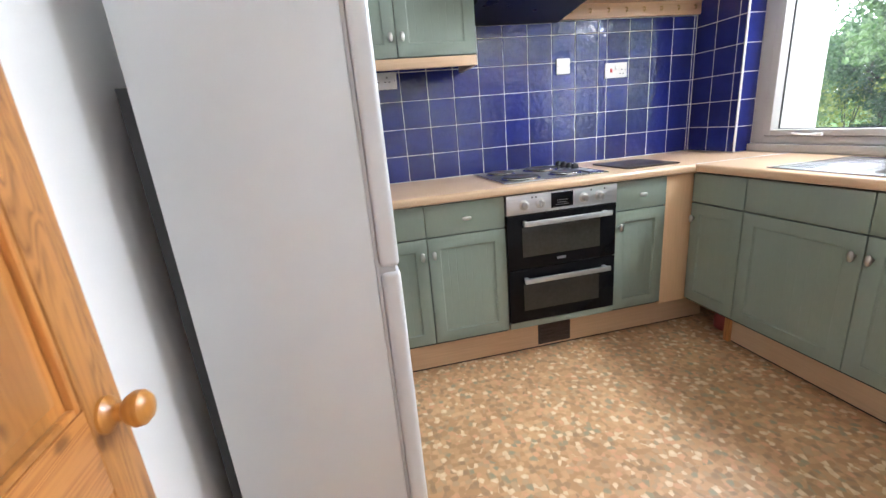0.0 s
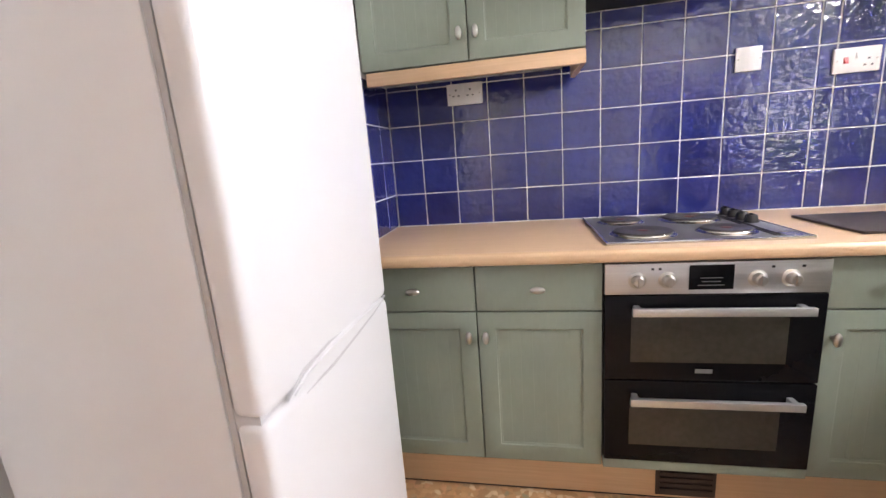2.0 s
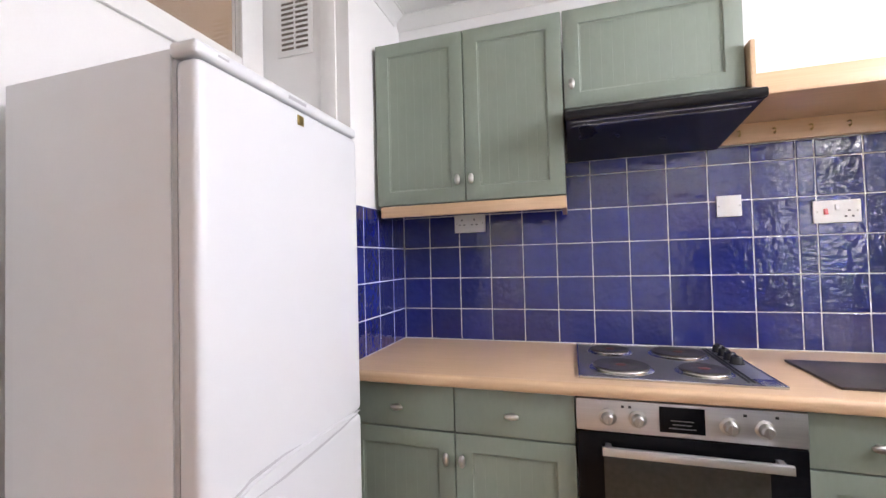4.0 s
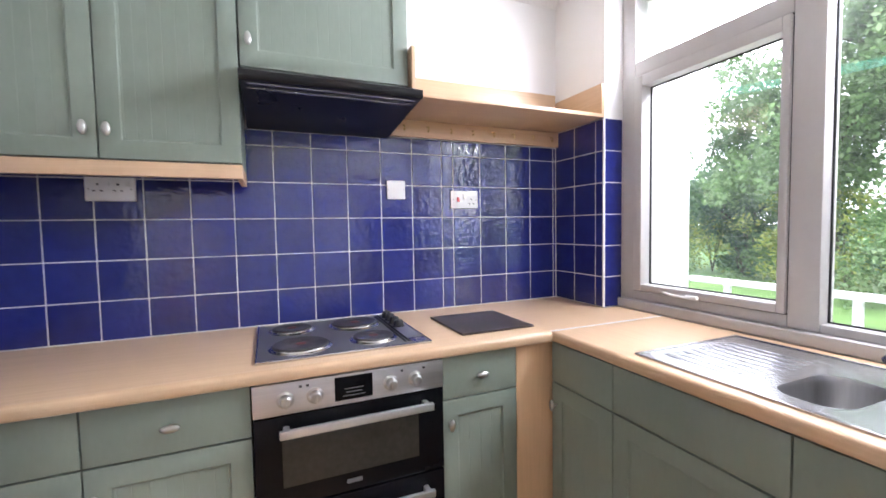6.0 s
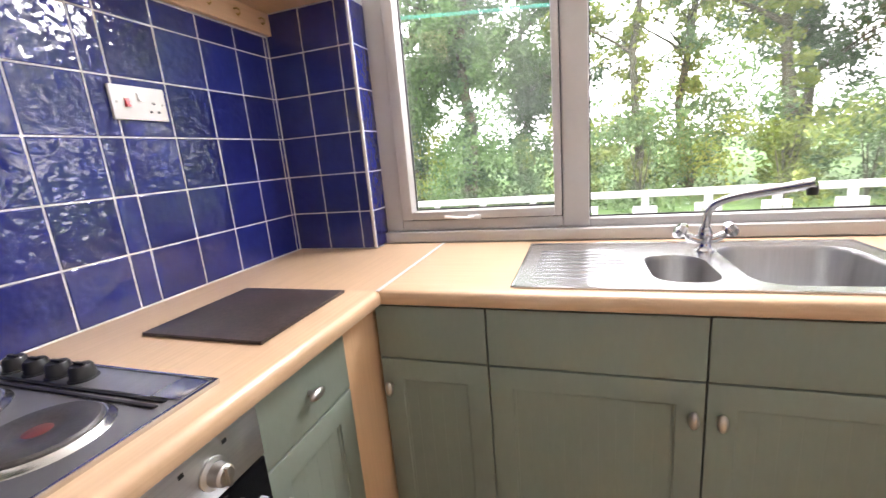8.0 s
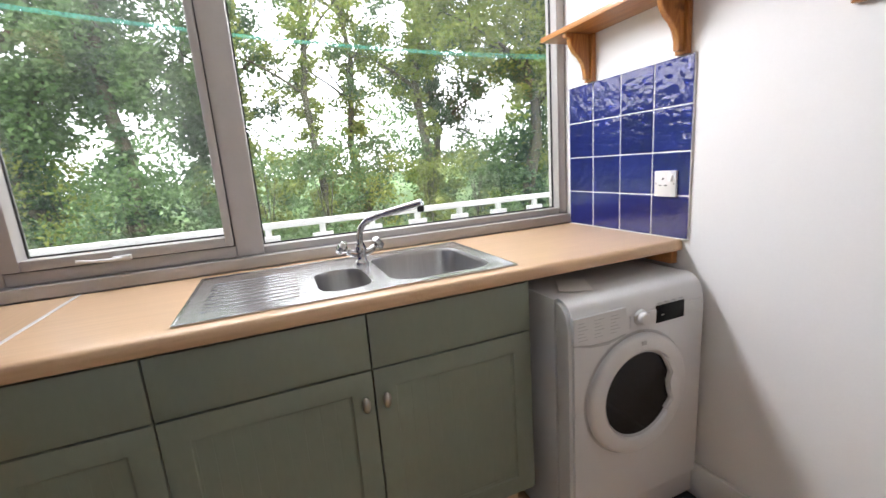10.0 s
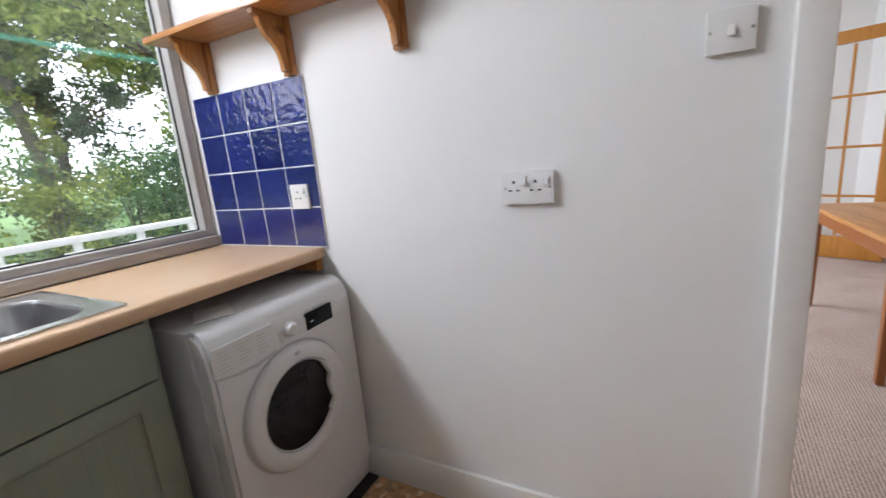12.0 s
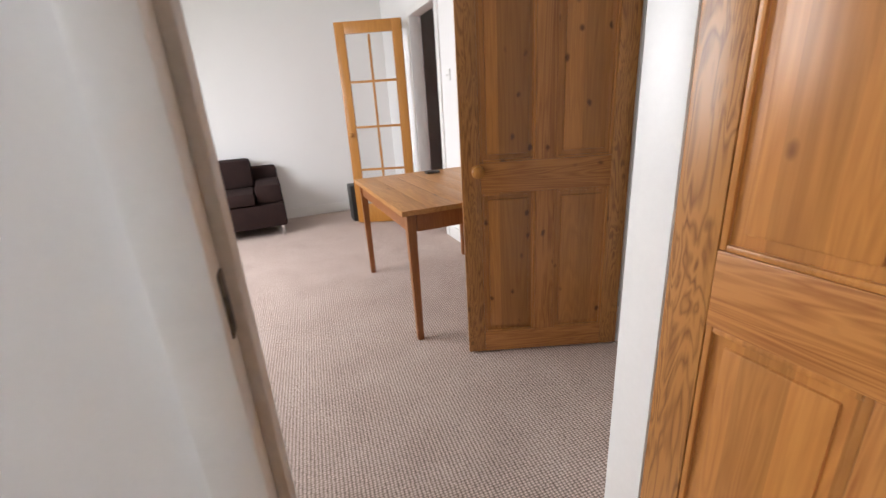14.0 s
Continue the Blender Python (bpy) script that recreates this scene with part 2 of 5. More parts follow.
def glass_material(name, tint=(1, 1, 1), rough=0.0, film=0.0):
    """Clear glass; film adds a thin uneven coat of dried rain and dust."""
    m = bpy.data.materials.new(name)
    m.use_nodes = True
    n, l = m.node_tree.nodes, m.node_tree.links
    b = n["Principled BSDF"]
    b.inputs["Base Color"].default_value = (*tint, 1)
    b.inputs["Roughness"].default_value = rough
    b.inputs["Transmission Weight"].default_value = 1.0
    b.inputs["IOR"].default_value = 1.45
    if film:
        tc, ns, mr = n.new("ShaderNodeTexCoord"), n.new("ShaderNodeTexNoise"), n.new("ShaderNodeMapRange")
        mp = n.new("ShaderNodeMapping")
        mp.inputs["Scale"].default_value = (1, 3, 1.4)
        l.new(tc.outputs["Object"], mp.inputs[0])
        l.new(mp.outputs[0], ns.inputs["Vector"])
        ns.inputs["Scale"].default_value, ns.inputs["Detail"].default_value = 2.2, 5
        mr.inputs["From Min"].default_value, mr.inputs["From Max"].default_value = 0.3, 0.7
        mr.inputs["To Min"].default_value, mr.inputs["To Max"].default_value = film * 0.45, film * 1.5
        l.new(ns.outputs[0], mr.inputs[0])
        t, mx = n.new("ShaderNodeBsdfTranslucent"), n.new("ShaderNodeMixShader")
        t.inputs[0].default_value = (0.85, 0.86, 0.86, 1)
        l.new(mr.outputs[0], mx.inputs[0])
        l.new(b.outputs[0], mx.inputs[1])
        l.new(t.outputs[0], mx.inputs[2])
        l.new(mx.outputs[0], n["Material Output"].inputs[0])
    return m


def steel_material(name, color=(0.62, 0.62, 0.62), rough=0.28, stretch=(2, 120, 120)):
    return mat(name, color, rough, 1.0, 0.05, 3.0, 0.08, 1.0, stretch=stretch)


M_WALL = mat("white_emulsion", (0.83, 0.82, 0.80), 0.75, vary=0.012, scale=2.0, bump=0.10, bump_scale=140)
M_CEIL = mat("ceiling_white", (0.82, 0.81, 0.79), 0.85, vary=0.015, scale=1.5, bump=0.12, bump_scale=90)
M_GLOSS = mat("white_gloss_paint", (0.82, 0.81, 0.78), 0.32, vary=0.02, scale=4.0, bump=0.05, bump_scale=80)
# White uPVC toned down to grey: the frames' backlit shade is in the colour.
M_UPVC = mat("backlit_white_upvc", (0.48, 0.458, 0.435), 0.3, vary=0.02, scale=2.0, bump=0.03, bump_scale=60)
M_SAGE = mat("sage_paint", (0.222, 0.262, 0.212), 0.45, vary=0.035, scale=3.0, bump=0.12, bump_scale=90, stretch=(1, 1, 0.3))
M_BEECH = wood("beech_laminate", (0.63, 0.430, 0.265), (0.53, 0.355, 0.212), 0.31, axis=0, ring=3.0, contrast=0.25)
M_BEECH_Y = wood("beech_laminate_crosswise", (0.63, 0.430, 0.265), (0.53, 0.355, 0.212), 0.31, axis=1, ring=3.0, contrast=0.25)
M_BEECH_V = wood("beech_panel", (0.72, 0.47, 0.27), (0.62, 0.40, 0.22), 0.45, axis=2, ring=3.0, contrast=0.2)
M_PINE = wood("varnished_pine", (0.47, 0.200, 0.052), (0.27, 0.085, 0.017), 0.33, axis=2, ring=6.0, knots=0.85, contrast=0.8, coat=0.25)
M_PINE_STILE = wood("varnished_pine_flame", (0.43, 0.19, 0.050), (0.17, 0.058, 0.014), 0.33, axis=2, ring=9.0, knots=0.5, contrast=1.0, coat=0.25, bands=13.0, stretch=0.13)
M_PINE_X = wood("varnished_pine_crosswise", (0.47, 0.200, 0.052), (0.28, 0.09, 0.018), 0.33, axis=0, ring=6.0, knots=0.7, contrast=0.8, coat=0.25)
M_PINE_PANEL = wood("varnished_pine_panel", (0.485, 0.208, 0.051), (0.34, 0.130, 0.030), 0.33, axis=2, ring=4.0, knots=0.9, contrast=0.45, coat=0.25, planks=0.07)
M_OAK = wood("honey_varnish", (0.50, 0.22, 0.04), (0.38, 0.15, 0.022), 0.35, axis=2, ring=4.0, contrast=0.5, coat=0.2)
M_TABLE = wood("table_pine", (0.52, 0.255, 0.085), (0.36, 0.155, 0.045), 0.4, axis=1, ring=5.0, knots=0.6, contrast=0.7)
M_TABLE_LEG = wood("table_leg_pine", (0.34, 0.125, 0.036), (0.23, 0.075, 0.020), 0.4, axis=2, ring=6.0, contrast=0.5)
M_TILE = tile_material()
M_GROUT = mat("pale_grout", (0.72, 0.72, 0.77), 0.8, vary=0.08, scale=30, bump=0.2, bump_scale=300)
M_VINYL = vinyl_material()
M_CARPET = carpet_material()
M_GLASS = glass_material("clear_glass")
M_PANE = glass_material("rain_marked_window_glass", film=0.007)
M_PANE_CASEMENT = glass_material("dusty_casement_glass", film=0.014)
M_APPL = mat("appliance_white", (0.65, 0.655, 0.66), 0.3, vary=0.008, scale=2.0, bump=0.04, bump_scale=260)
M_APPL_GREY = mat("appliance_grey_seal", (0.50, 0.50, 0.51), 0.5, vary=0.05)
M_PLASTIC = mat("white_plastic", (0.80, 0.79, 0.77), 0.3, vary=0.01)
M_BLACK = mat("black_plastic", (0.018, 0.018, 0.019), 0.4, vary=0.1)
M_BLACK_GLASS = mat("black_enamel_glass", (0.005, 0.005, 0.006), 0.08, vary=0.05, spec=0.12)
M_OVEN_GLASS = mat("smoked_oven_glass", (0.045, 0.041, 0.033), 0.10, vary=0.12, scale=5, spec=0.3)
M_HOOD = mat("black_hood_enamel", (0.010, 0.010, 0.011), 0.28, vary=0.1, spec=0.3)
M_STEEL = steel_material("brushed_steel", (0.60, 0.60, 0.60), 0.40)
M_HANDLE = mat("satin_aluminium", (0.62, 0.62, 0.62), 0.38, 0.9, vary=0.02, scale=20)
M_SINK = steel_material("sink_steel", (0.67, 0.67, 0.68), 0.25, (60, 3, 60))
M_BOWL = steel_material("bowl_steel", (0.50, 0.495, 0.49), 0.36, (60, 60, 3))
M_RING = mat("polished_ring_steel", (0.78, 0.77, 0.74), 0.2, 1.0, vary=0.03, scale=30)
M_CHROME = mat("chrome", (0.60, 0.60, 0.61), 0.09, 1.0, vary=0.01)
M_PEWTER = mat("satin_nickel", (0.50, 0.49, 0.46), 0.34, 1.0, vary=0.03, scale=40)
M_HOTPLATE = mat("cast_iron_plate", (0.11, 0.10, 0.095), 0.38, 0.6, vary=0.12, scale=30, bump=0.1, bump_scale=200)
M_HOB_TOP = mat("hob_steel", (0.30, 0.29, 0.285), 0.38, 0.85, vary=0.04, scale=8)
M_SLATE = mat("dark_glass_board", (0.090, 0.064, 0.054), 0.34, vary=0.3, scale=9, bump=0.06, bump_scale=120)
M_VENT = mat("brown_plastic_vent", (0.045, 0.028, 0.022), 0.5, vary=0.1)
# Near-black that stands in for shade in narrow gaps.
M_GAP_SHADE = mat("painted_gap_shade", (0.02, 0.02, 0.02), 0.8, vary=0.1)
M_RED = mat("red_plastic", (0.62, 0.03, 0.03), 0.35, vary=0.05)
M_SOCKET_HOLE = mat("socket_slot", (0.06, 0.06, 0.06), 0.5, vary=0.05)
M_GREY_LINE = mat("grey_print", (0.42, 0.42, 0.43), 0.5, vary=0.05)
M_PRINT_DIM = mat("dim_grey_print", (0.13, 0.13, 0.13), 0.5, vary=0.05)
M_SLOT_GREY = mat("vent_slot_shadow", (0.20, 0.17, 0.14), 0.7, vary=0.05)
M_SOFA = mat("brown_upholstery", (0.036, 0.020, 0.018), 0.85, vary=0.12, spec=0.15, scale=12, bump=0.3, bump_scale=300)
M_MAROON = mat("dark_maroon_wall", (0.30, 0.075, 0.055), 0.6, vary=0.1)
M_GOLD = mat("brass_badge", (0.50, 0.36, 0.14), 0.3, 1.0, vary=0.04)
M_TAN_HALL = mat("hall_tan_paint", (0.42, 0.30, 0.20), 0.7, vary=0.05)
M_BOARD = mat("brown_hardboard", (0.25, 0.165, 0.10), 0.7, vary=0.08, scale=4)
M_WORN = mat("worn_brass", (0.20, 0.17, 0.13), 0.4, 0.9, vary=0.2, scale=60)
M_STOP = mat("dull_beige_paint", (0.74, 0.69, 0.63), 0.5, vary=0.08, scale=9)
M_STRIP = mat("aluminium_strip", (0.80, 0.81, 0.84), 0.4, 0.5, vary=0.02)
M_RENDER = mat("white_masonry_paint", (0.80, 0.80, 0.79), 0.8, vary=0.03, scale=3, bump=0.3, bump_scale=60)
M_RAIL = mat("white_railing_paint", (0.80, 0.80, 0.80), 0.45, vary=0.03)
M_GRASS = mat("lawn", (0.10, 0.20, 0.04), 0.9, vary=0.2, scale=1.5, bump=0.5, bump_scale=40, second=(0.055, 0.12, 0.022))
M_BARK = mat("ivy_bark", (0.10, 0.085, 0.06), 0.9, vary=0.2, scale=6, bump=0.8, bump_scale=30, second=(0.05, 0.06, 0.03))
M_LINE = mat("green_washing_line", (0.03, 0.30, 0.22), 0.5, vary=0.05)
M_SLAB = mat("balcony_concrete", (0.40, 0.39, 0.37), 0.85, vary=0.1, scale=4, bump=0.3, bump_scale=50)


def leaf_material(name, c1, c2):
    m = bpy.data.materials.new(name)
    m.use_nodes = True
    n, l = m.node_tree.nodes, m.node_tree.links
    b = n["Principled BSDF"]
    g = n.new("ShaderNodeNewGeometry")
    r = n.new("ShaderNodeValToRGB")
    r.color_ramp.elements[0].color, r.color_ramp.elements[1].color = (*c1, 1), (*c2, 1)
    l.new(g.outputs["Random Per Island"], r.inputs[0])
    l.new(r.outputs[0], b.inputs["Base Color"])
    b.inputs["Roughness"].default_value = 0.5
    t = n.new("ShaderNodeBsdfTranslucent")
    l.new(r.outputs[0], t.inputs[0])
    mx = n.new("ShaderNodeMixShader")
    mx.inputs[0].default_value = 0.45
    l.new(b.outputs[0], mx.inputs[1])
    l.new(t.outputs[0], mx.inputs[2])
    l.new(mx.outputs[0], n["Material Output"].inputs[0])
    return m


M_LEAF = leaf_material("leaf_green", (0.075, 0.14, 0.05), (0.15, 0.24, 0.09))
M_LEAF_YELLOW = leaf_material("leaf_yellow_green", (0.12, 0.19, 0.035), (0.31, 0.35, 0.08))
M_LEAF_DARK = leaf_material("leaf_dark_ivy", (0.05, 0.10, 0.045), (0.10, 0.17, 0.075))


# ---- building helpers ----
def box(bm, x0, y0, z0, x1, y1, z1, bevel=0.0, seg=2):
    v = [bm.verts.new(p) for p in ((x0, y0, z0), (x1, y0, z0), (x1, y1, z0), (x0, y1, z0), (x0, y0, z1), (x1, y0, z1), (x1, y1, z1), (x0, y1, z1))]
    fs = [bm.faces.new([v[i] for i in q]) for q in ((3, 2, 1, 0), (4, 5, 6, 7), (0, 1, 5, 4), (1, 2, 6, 5), (2, 3, 7, 6), (3, 0, 4, 7))]
    if bevel:
        bmesh.ops.bevel(bm, geom=list({e for f in fs for e in f.edges}), offset=bevel, segments=seg, affect="EDGES", profile=0.6)


def cyl(bm, p, r, h, axis="z", n=24, r2=None, bevel=0.0):
    """A capped cylinder or cone from p along an axis."""
    rot = {"z": Matrix(), "x": Matrix.Rotation(math.pi / 2, 4, "Y"), "y": Matrix.Rotation(-math.pi / 2, 4, "X")}[axis]
    m = Matrix.Translation(p) @ rot @ Matrix.Translation((0, 0, h / 2))
    g = bmesh.ops.create_cone(bm, cap_ends=True, segments=n, radius1=r, radius2=r if r2 is None else r2, depth=h, matrix=m)
    if bevel:
        rim = [e for e in {e for v in g["verts"] for e in v.link_edges} if any(len(f.verts) > 4 for f in e.link_faces)]
        bmesh.ops.bevel(bm, geom=rim, offset=bevel, segments=2, affect="EDGES")


def lathe(bm, profile, m=None, n=32):
    """Turn (radius, height) pairs round the local z axis."""
    rings = []
    for r, z in profile:
        rings.append([bm.verts.new((r * math.cos(2 * math.pi * i / n), r * math.sin(2 * math.pi * i / n), z)) for i in range(n)])
    for a, b in zip(rings, rings[1:]):
        for i in range(n):
            bm.faces.new((a[i], a[(i + 1) % n], b[(i + 1) % n], b[i]))
    for ring, flip in ((rings[0], True), (rings[-1], False)):
        if profile[0 if flip else -1][0] > 1e-4:
            bm.faces.new(ring[::-1] if flip else ring)
    if m is not None:
        bmesh.ops.transform(bm, matrix=m, verts=[v for ring in rings for v in ring])


def prism(bm, pts, z0, z1, bevel=0.0, m=None):
    """A polygon given in x and y, raised from z0 to z1."""
    a = [bm.verts.new((x, y, z0)) for x, y in pts]
    b = [bm.verts.new((x, y, z1)) for x, y in pts]
    fs = [bm.faces.new(a[::-1]), bm.faces.new(b)]
    for i in range(len(pts)):
        j = (i + 1) % len(pts)
        fs.append(bm.faces.new((a[i], a[j], b[j], b[i])))
    if m is not None:
        bmesh.ops.transform(bm, matrix=m, verts=a + b)
    if bevel:
        bmesh.ops.bevel(bm, geom=list(fs[0].edges) + list(fs[1].edges), offset=bevel, segments=2, affect="EDGES")


ALONG_X = Matrix(((0, 0, 1, 0), (1, 0, 0, 0), (0, 1, 0, 0), (0, 0, 0, 1)))     # polygon in y and z
ALONG_Y = Matrix(((1, 0, 0, 0), (0, 0, 1, 0), (0, 1, 0, 0), (0, 0, 0, 1)))     # polygon in x and z


def tube(bm, pts, r, n=12, r2=None):
    """A round bar swept along points."""
    pts = [Vector(p) for p in pts]
    rings = []
    up = Vector((0.13, 0.21, 0.97)).normalized()
    for i, p in enumerate(pts):
        d = (pts[min(i + 1, len(pts) - 1)] - pts[max(i - 1, 0)]).normalized()
        a = d.cross(up)
        if a.length < 0.1:
            a = d.cross(Vector((1, 0, 0)))
        a.normalize()
        b = d.cross(a)
        k = r if r2 is None else r + (r2 - r) * i / (len(pts) - 1)
        rings.append([bm.verts.new(p + k * (math.cos(2 * math.pi * j / n) * a + math.sin(2 * math.pi * j / n) * b)) for j in range(n)])
    for a, b in zip(rings, rings[1:]):
        for j in range(n):
            bm.faces.new((a[j], a[(j + 1) % n], b[(j + 1) % n], b[j]))
    bm.faces.new(rings[0][::-1])
    bm.faces.new(rings[-1])


def place_of(ob):
    m = Matrix()
    while ob is not None:
        m = ob.matrix_basis @ m
        ob = ob.parent
    return m


def finish(bm, name, material, smooth=True):
    bmesh.ops.recalc_face_normals(bm, faces=bm.faces)
    me = bpy.data.meshes.new(name)
    bm.to_mesh(me)
    bm.free()
    me.materials.append(material)
    if smooth:
        me.shade_smooth()
        me.set_sharp_from_angle(angle=radians(35))
    return me


def part(name, bm, material, parent=None, label="", local=False, smooth=True):
    """One mesh from a bmesh, given in world metres unless local, under a thing or a part."""
    if parent is not None and not local:
        bm.transform(place_of(parent).inverted())
    ob = new(name, finish(bm, name, material, smooth))
    ob.parent = parent
    return tagged(ob, label)


def thing(name, m, label, category, group="", kind=""):
    ob = new(name)
    ob.empty_display_size = 0.05
    ob.matrix_basis = m
    return tagged(ob, label, category, group, kind)


def solo(name, bm, material, label, category, kind="", group="", smooth=True):
    return tagged(part(name, bm, material, smooth=smooth), label, category, group, kind)


def boxes(*bs, bevel=0.0):
    bm = bmesh.new()
    for b in bs:
        box(bm, *b, bevel=bevel)
    return bm


# ---- structure ----
YN, XW, YS, XL = 2.933, 3.15, 0.43, 0.25     # kitchen wall faces: hob, window, socket, fridge side
CZ = 2.61


def wall(name, *bs, material=None, label="smooth white painted plaster wall", category="wall"):
    return solo(name, boxes(*bs), material or M_WALL, label, category, "structure", smooth=False)


wall("wall_north", (-0.0, YN, -0.1, 3.40, 3.06, 2.75))
wall("wall_east", (3.16, 0.4325, -0.1, 3.34, 2.572, 0.985), (3.16, 0.4325, 2.475, 3.34, 2.572, 2.75), (3.16, 0.316, -0.1, 3.212, 0.432, 2.75))
wall("wall_pier", (3.017, 2.572, -0.1, 3.34, YN, 2.75), label="white plastered pier beside the window")
wall("wall_south", (1.15, 0.315, -0.1, 3.16, YS, 2.75), (-0.42, 0.345, -0.1, 0.385, YS, 2.75), (0.385, 0.345, 2.05, 1.15, YS, 2.75), label="white painted kitchen wall with sockets")
wall("wall_west", (0.13, YS, -0.1, XL, YN, 2.186), (0.13, YS, 2.46, XL, YN, 2.75), (0.13, YS, 2.186, XL, 1.55, 2.46), (0.13, 2.30, 2.186, XL, YN, 2.46), label="white painted wall behind the fridge with a high internal window")
wall("wall_nib", (XL, 2.42, -0.1, 0.660, YN, 2.75), label="white partition wall beside the fridge")
solo("trim_nib", boxes((0.536, 2.408, FZ, 0.604, 2.4195, 2.50), bevel=0.004), M_GLOSS, "white painted vertical trim board beside the fridge", "trim", "structure")
solo("floor", boxes((0.13, 0.372, -0.1, 3.16, YN, FZ)), M_VINYL, "ochre pebble-pattern sheet vinyl kitchen floor", "floor", "structure", smooth=False)
solo("ceiling", boxes((0.13, 0.315, CZ, 3.34, 3.06, 2.75)), M_CEIL, "white painted kitchen ceiling", "ceiling", "structure", smooth=False)


def cornice(name, p, q, inward, z):
    """A coved moulding along a wall top."""
    prof = [(0, 0), (0, -0.055), (0.006, -0.055), (0.010, -0.046), (0.018, -0.040), (0.030, -0.022), (0.048, -0.012), (0.052, -0.006), (0.060, -0.006), (0.060, 0)]
    bm = bmesh.new()
    rows = [[bm.verts.new((e[0] + inward[0] * a, e[1] + inward[1] * a, z + b)) for a, b in prof] for e in (p, q)]
    k = len(prof)
    for i in range(k):
        bm.faces.new((rows[0][i], rows[0][(i + 1) % k], rows[1][(i + 1) % k], rows[1][i]))
    bm.faces.new(rows[0][::-1]), bm.faces.new(rows[1])
    return solo(name, bm, M_GLOSS, "white moulded plaster cornice under the ceiling", "cornice", "structure")


cornice("cornice_north", (0.66, YN), (3.017, YN), (0, -1), CZ - 0.002)
cornice("cornice_nib", (0.66, 2.42), (0.66, YN - 0.06), (1, 0), CZ - 0.002)
cornice("cornice_west", (XL, YS + 0.06), (XL, 2.42), (1, 0), CZ - 0.002)
cornice("cornice_pier", (3.017, 2.572), (3.017, YN - 0.06), (-1, 0), CZ - 0.002)
cornice("cornice_south", (XL + 0.06, YS), (3.15, YS), (0, 1), CZ - 0.002)

bm = bmesh.new()
box(bm, 1.174, YS, FZ, 2.46, YS + 0.017, FZ + 0.135, 0.006)
solo("baseboard", bm, M_GLOSS, "white gloss-painted skirting board", "skirting", "structure")

# door lining of the kitchen doorway
lining = thing("door_frame", pose(0.74, 0.37, FZ), "white painted timber door lining of the kitchen doorway", "door frame", kind="structure")
part("jamb", boxes((1.108, 0.300, FZ, 1.173, 0.452, 2.05), bevel=0.008), M_GLOSS, lining)
part("jamb", boxes((0.330, 0.342, FZ, 0.396, 0.440, 2.05), bevel=0.004), M_GLOSS, lining)
part("head", boxes((0.396, 0.342, 2.01, 1.108, 0.444, 2.09), bevel=0.004), M_GLOSS, lining)
part("stop", boxes((1.091, 0.302, FZ, 1.1078, 0.385, 2.01), bevel=0.003), M_STOP, lining)
plate = part("strike_plate", boxes((1.1045, 0.395, 0.952, 1.1077, 0.424, 1.036), bevel=0.0008), M_WORN, lining, "worn metal strike plate")
part("latch_hole", boxes((1.1035, 0.400, 0.96, 1.1044, 0.420, 1.005)), M_BLACK, plate)
solo("threshold", boxes((0.396, 0.352, FZ, 1.090, 0.392, FZ + 0.006), bevel=0.002), M_STRIP, "thin metal threshold strip in the kitchen doorway", "threshold", "structure")

# high internal window to the hall, and the vent beside it
hatch = thing("window_2", pose(XL, 1.92, 2.18), "white moulded frame of the high internal window to the hall", "window", kind="structure")
for b in ((XL - 0.11, 2.285, 2.11, XL + 0.018, 2.398, 2.53), (XL - 0.11, 1.452, 2.11, XL + 0.018, 1.565, 2.53), (XL - 0.11, 1.565, 2.11, XL + 0.018, 2.285, 2.188), (XL - 0.11, 1.565, 2.455, XL + 0.018, 2.285, 2.53)):
    fb = bmesh.new()
    inside = (XL - 0.11, max(b[1], 1.5502), max(b[2], 2.1862), XL + 0.0005, min(b[4], 2.2998), min(b[5], 2.4598))
    box(fb, *inside)
    box(fb, XL + 0.001, b[1], b[2], b[3], b[4], b[5], 0.006)
    part("frame", fb, M_GLOSS, hatch)
part("pane", boxes((XL - 0.020, 1.5652, 2.1882, XL - 0.016, 2.2848, 2.4548)), M_GLASS, hatch).visible_shadow = False
part("backing", boxes((XL - 0.045, 1.5652, 2.1882, XL - 0.035, 2.2848, 2.4548)), M_BOARD, hatch, "brown board behind the glass")

grille = thing("wall_vent", pose(0.414, 2.42, 2.36), "cream louvred plastic wall vent", "vent")
part("frame", boxes((0.331, 2.413, 2.234, 0.497, 2.4195, 2.492), bevel=0.002), M_PLASTIC, grille)
for col in (0.350, 0.419):
    for k in range(10):
        z = 2.260 + k * 0.0212
        part("slot", boxes((col, 2.4120, z, col + 0.059, 2.4129, z + 0.0095)), M_SLOT_GREY, grille)
        part("slat", boxes((col, 2.4095, z + 0.0100, col + 0.059, 2.4129, z + 0.0165)), M_PLASTIC, grille)

# ---- kitchen window ----
win = thing("window_1", pose(3.16, 1.5, 1.03), "white double window with a side-hung casement and a large fixed pane", "window", kind="structure")
F0, F1 = 3.125, 3.205
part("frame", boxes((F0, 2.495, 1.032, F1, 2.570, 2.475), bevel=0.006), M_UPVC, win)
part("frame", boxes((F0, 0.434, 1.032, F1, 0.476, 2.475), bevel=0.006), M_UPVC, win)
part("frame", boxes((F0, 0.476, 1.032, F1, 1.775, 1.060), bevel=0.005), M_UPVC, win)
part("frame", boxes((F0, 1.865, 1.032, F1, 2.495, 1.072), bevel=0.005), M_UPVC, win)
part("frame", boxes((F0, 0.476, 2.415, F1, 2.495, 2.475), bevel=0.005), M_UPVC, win)
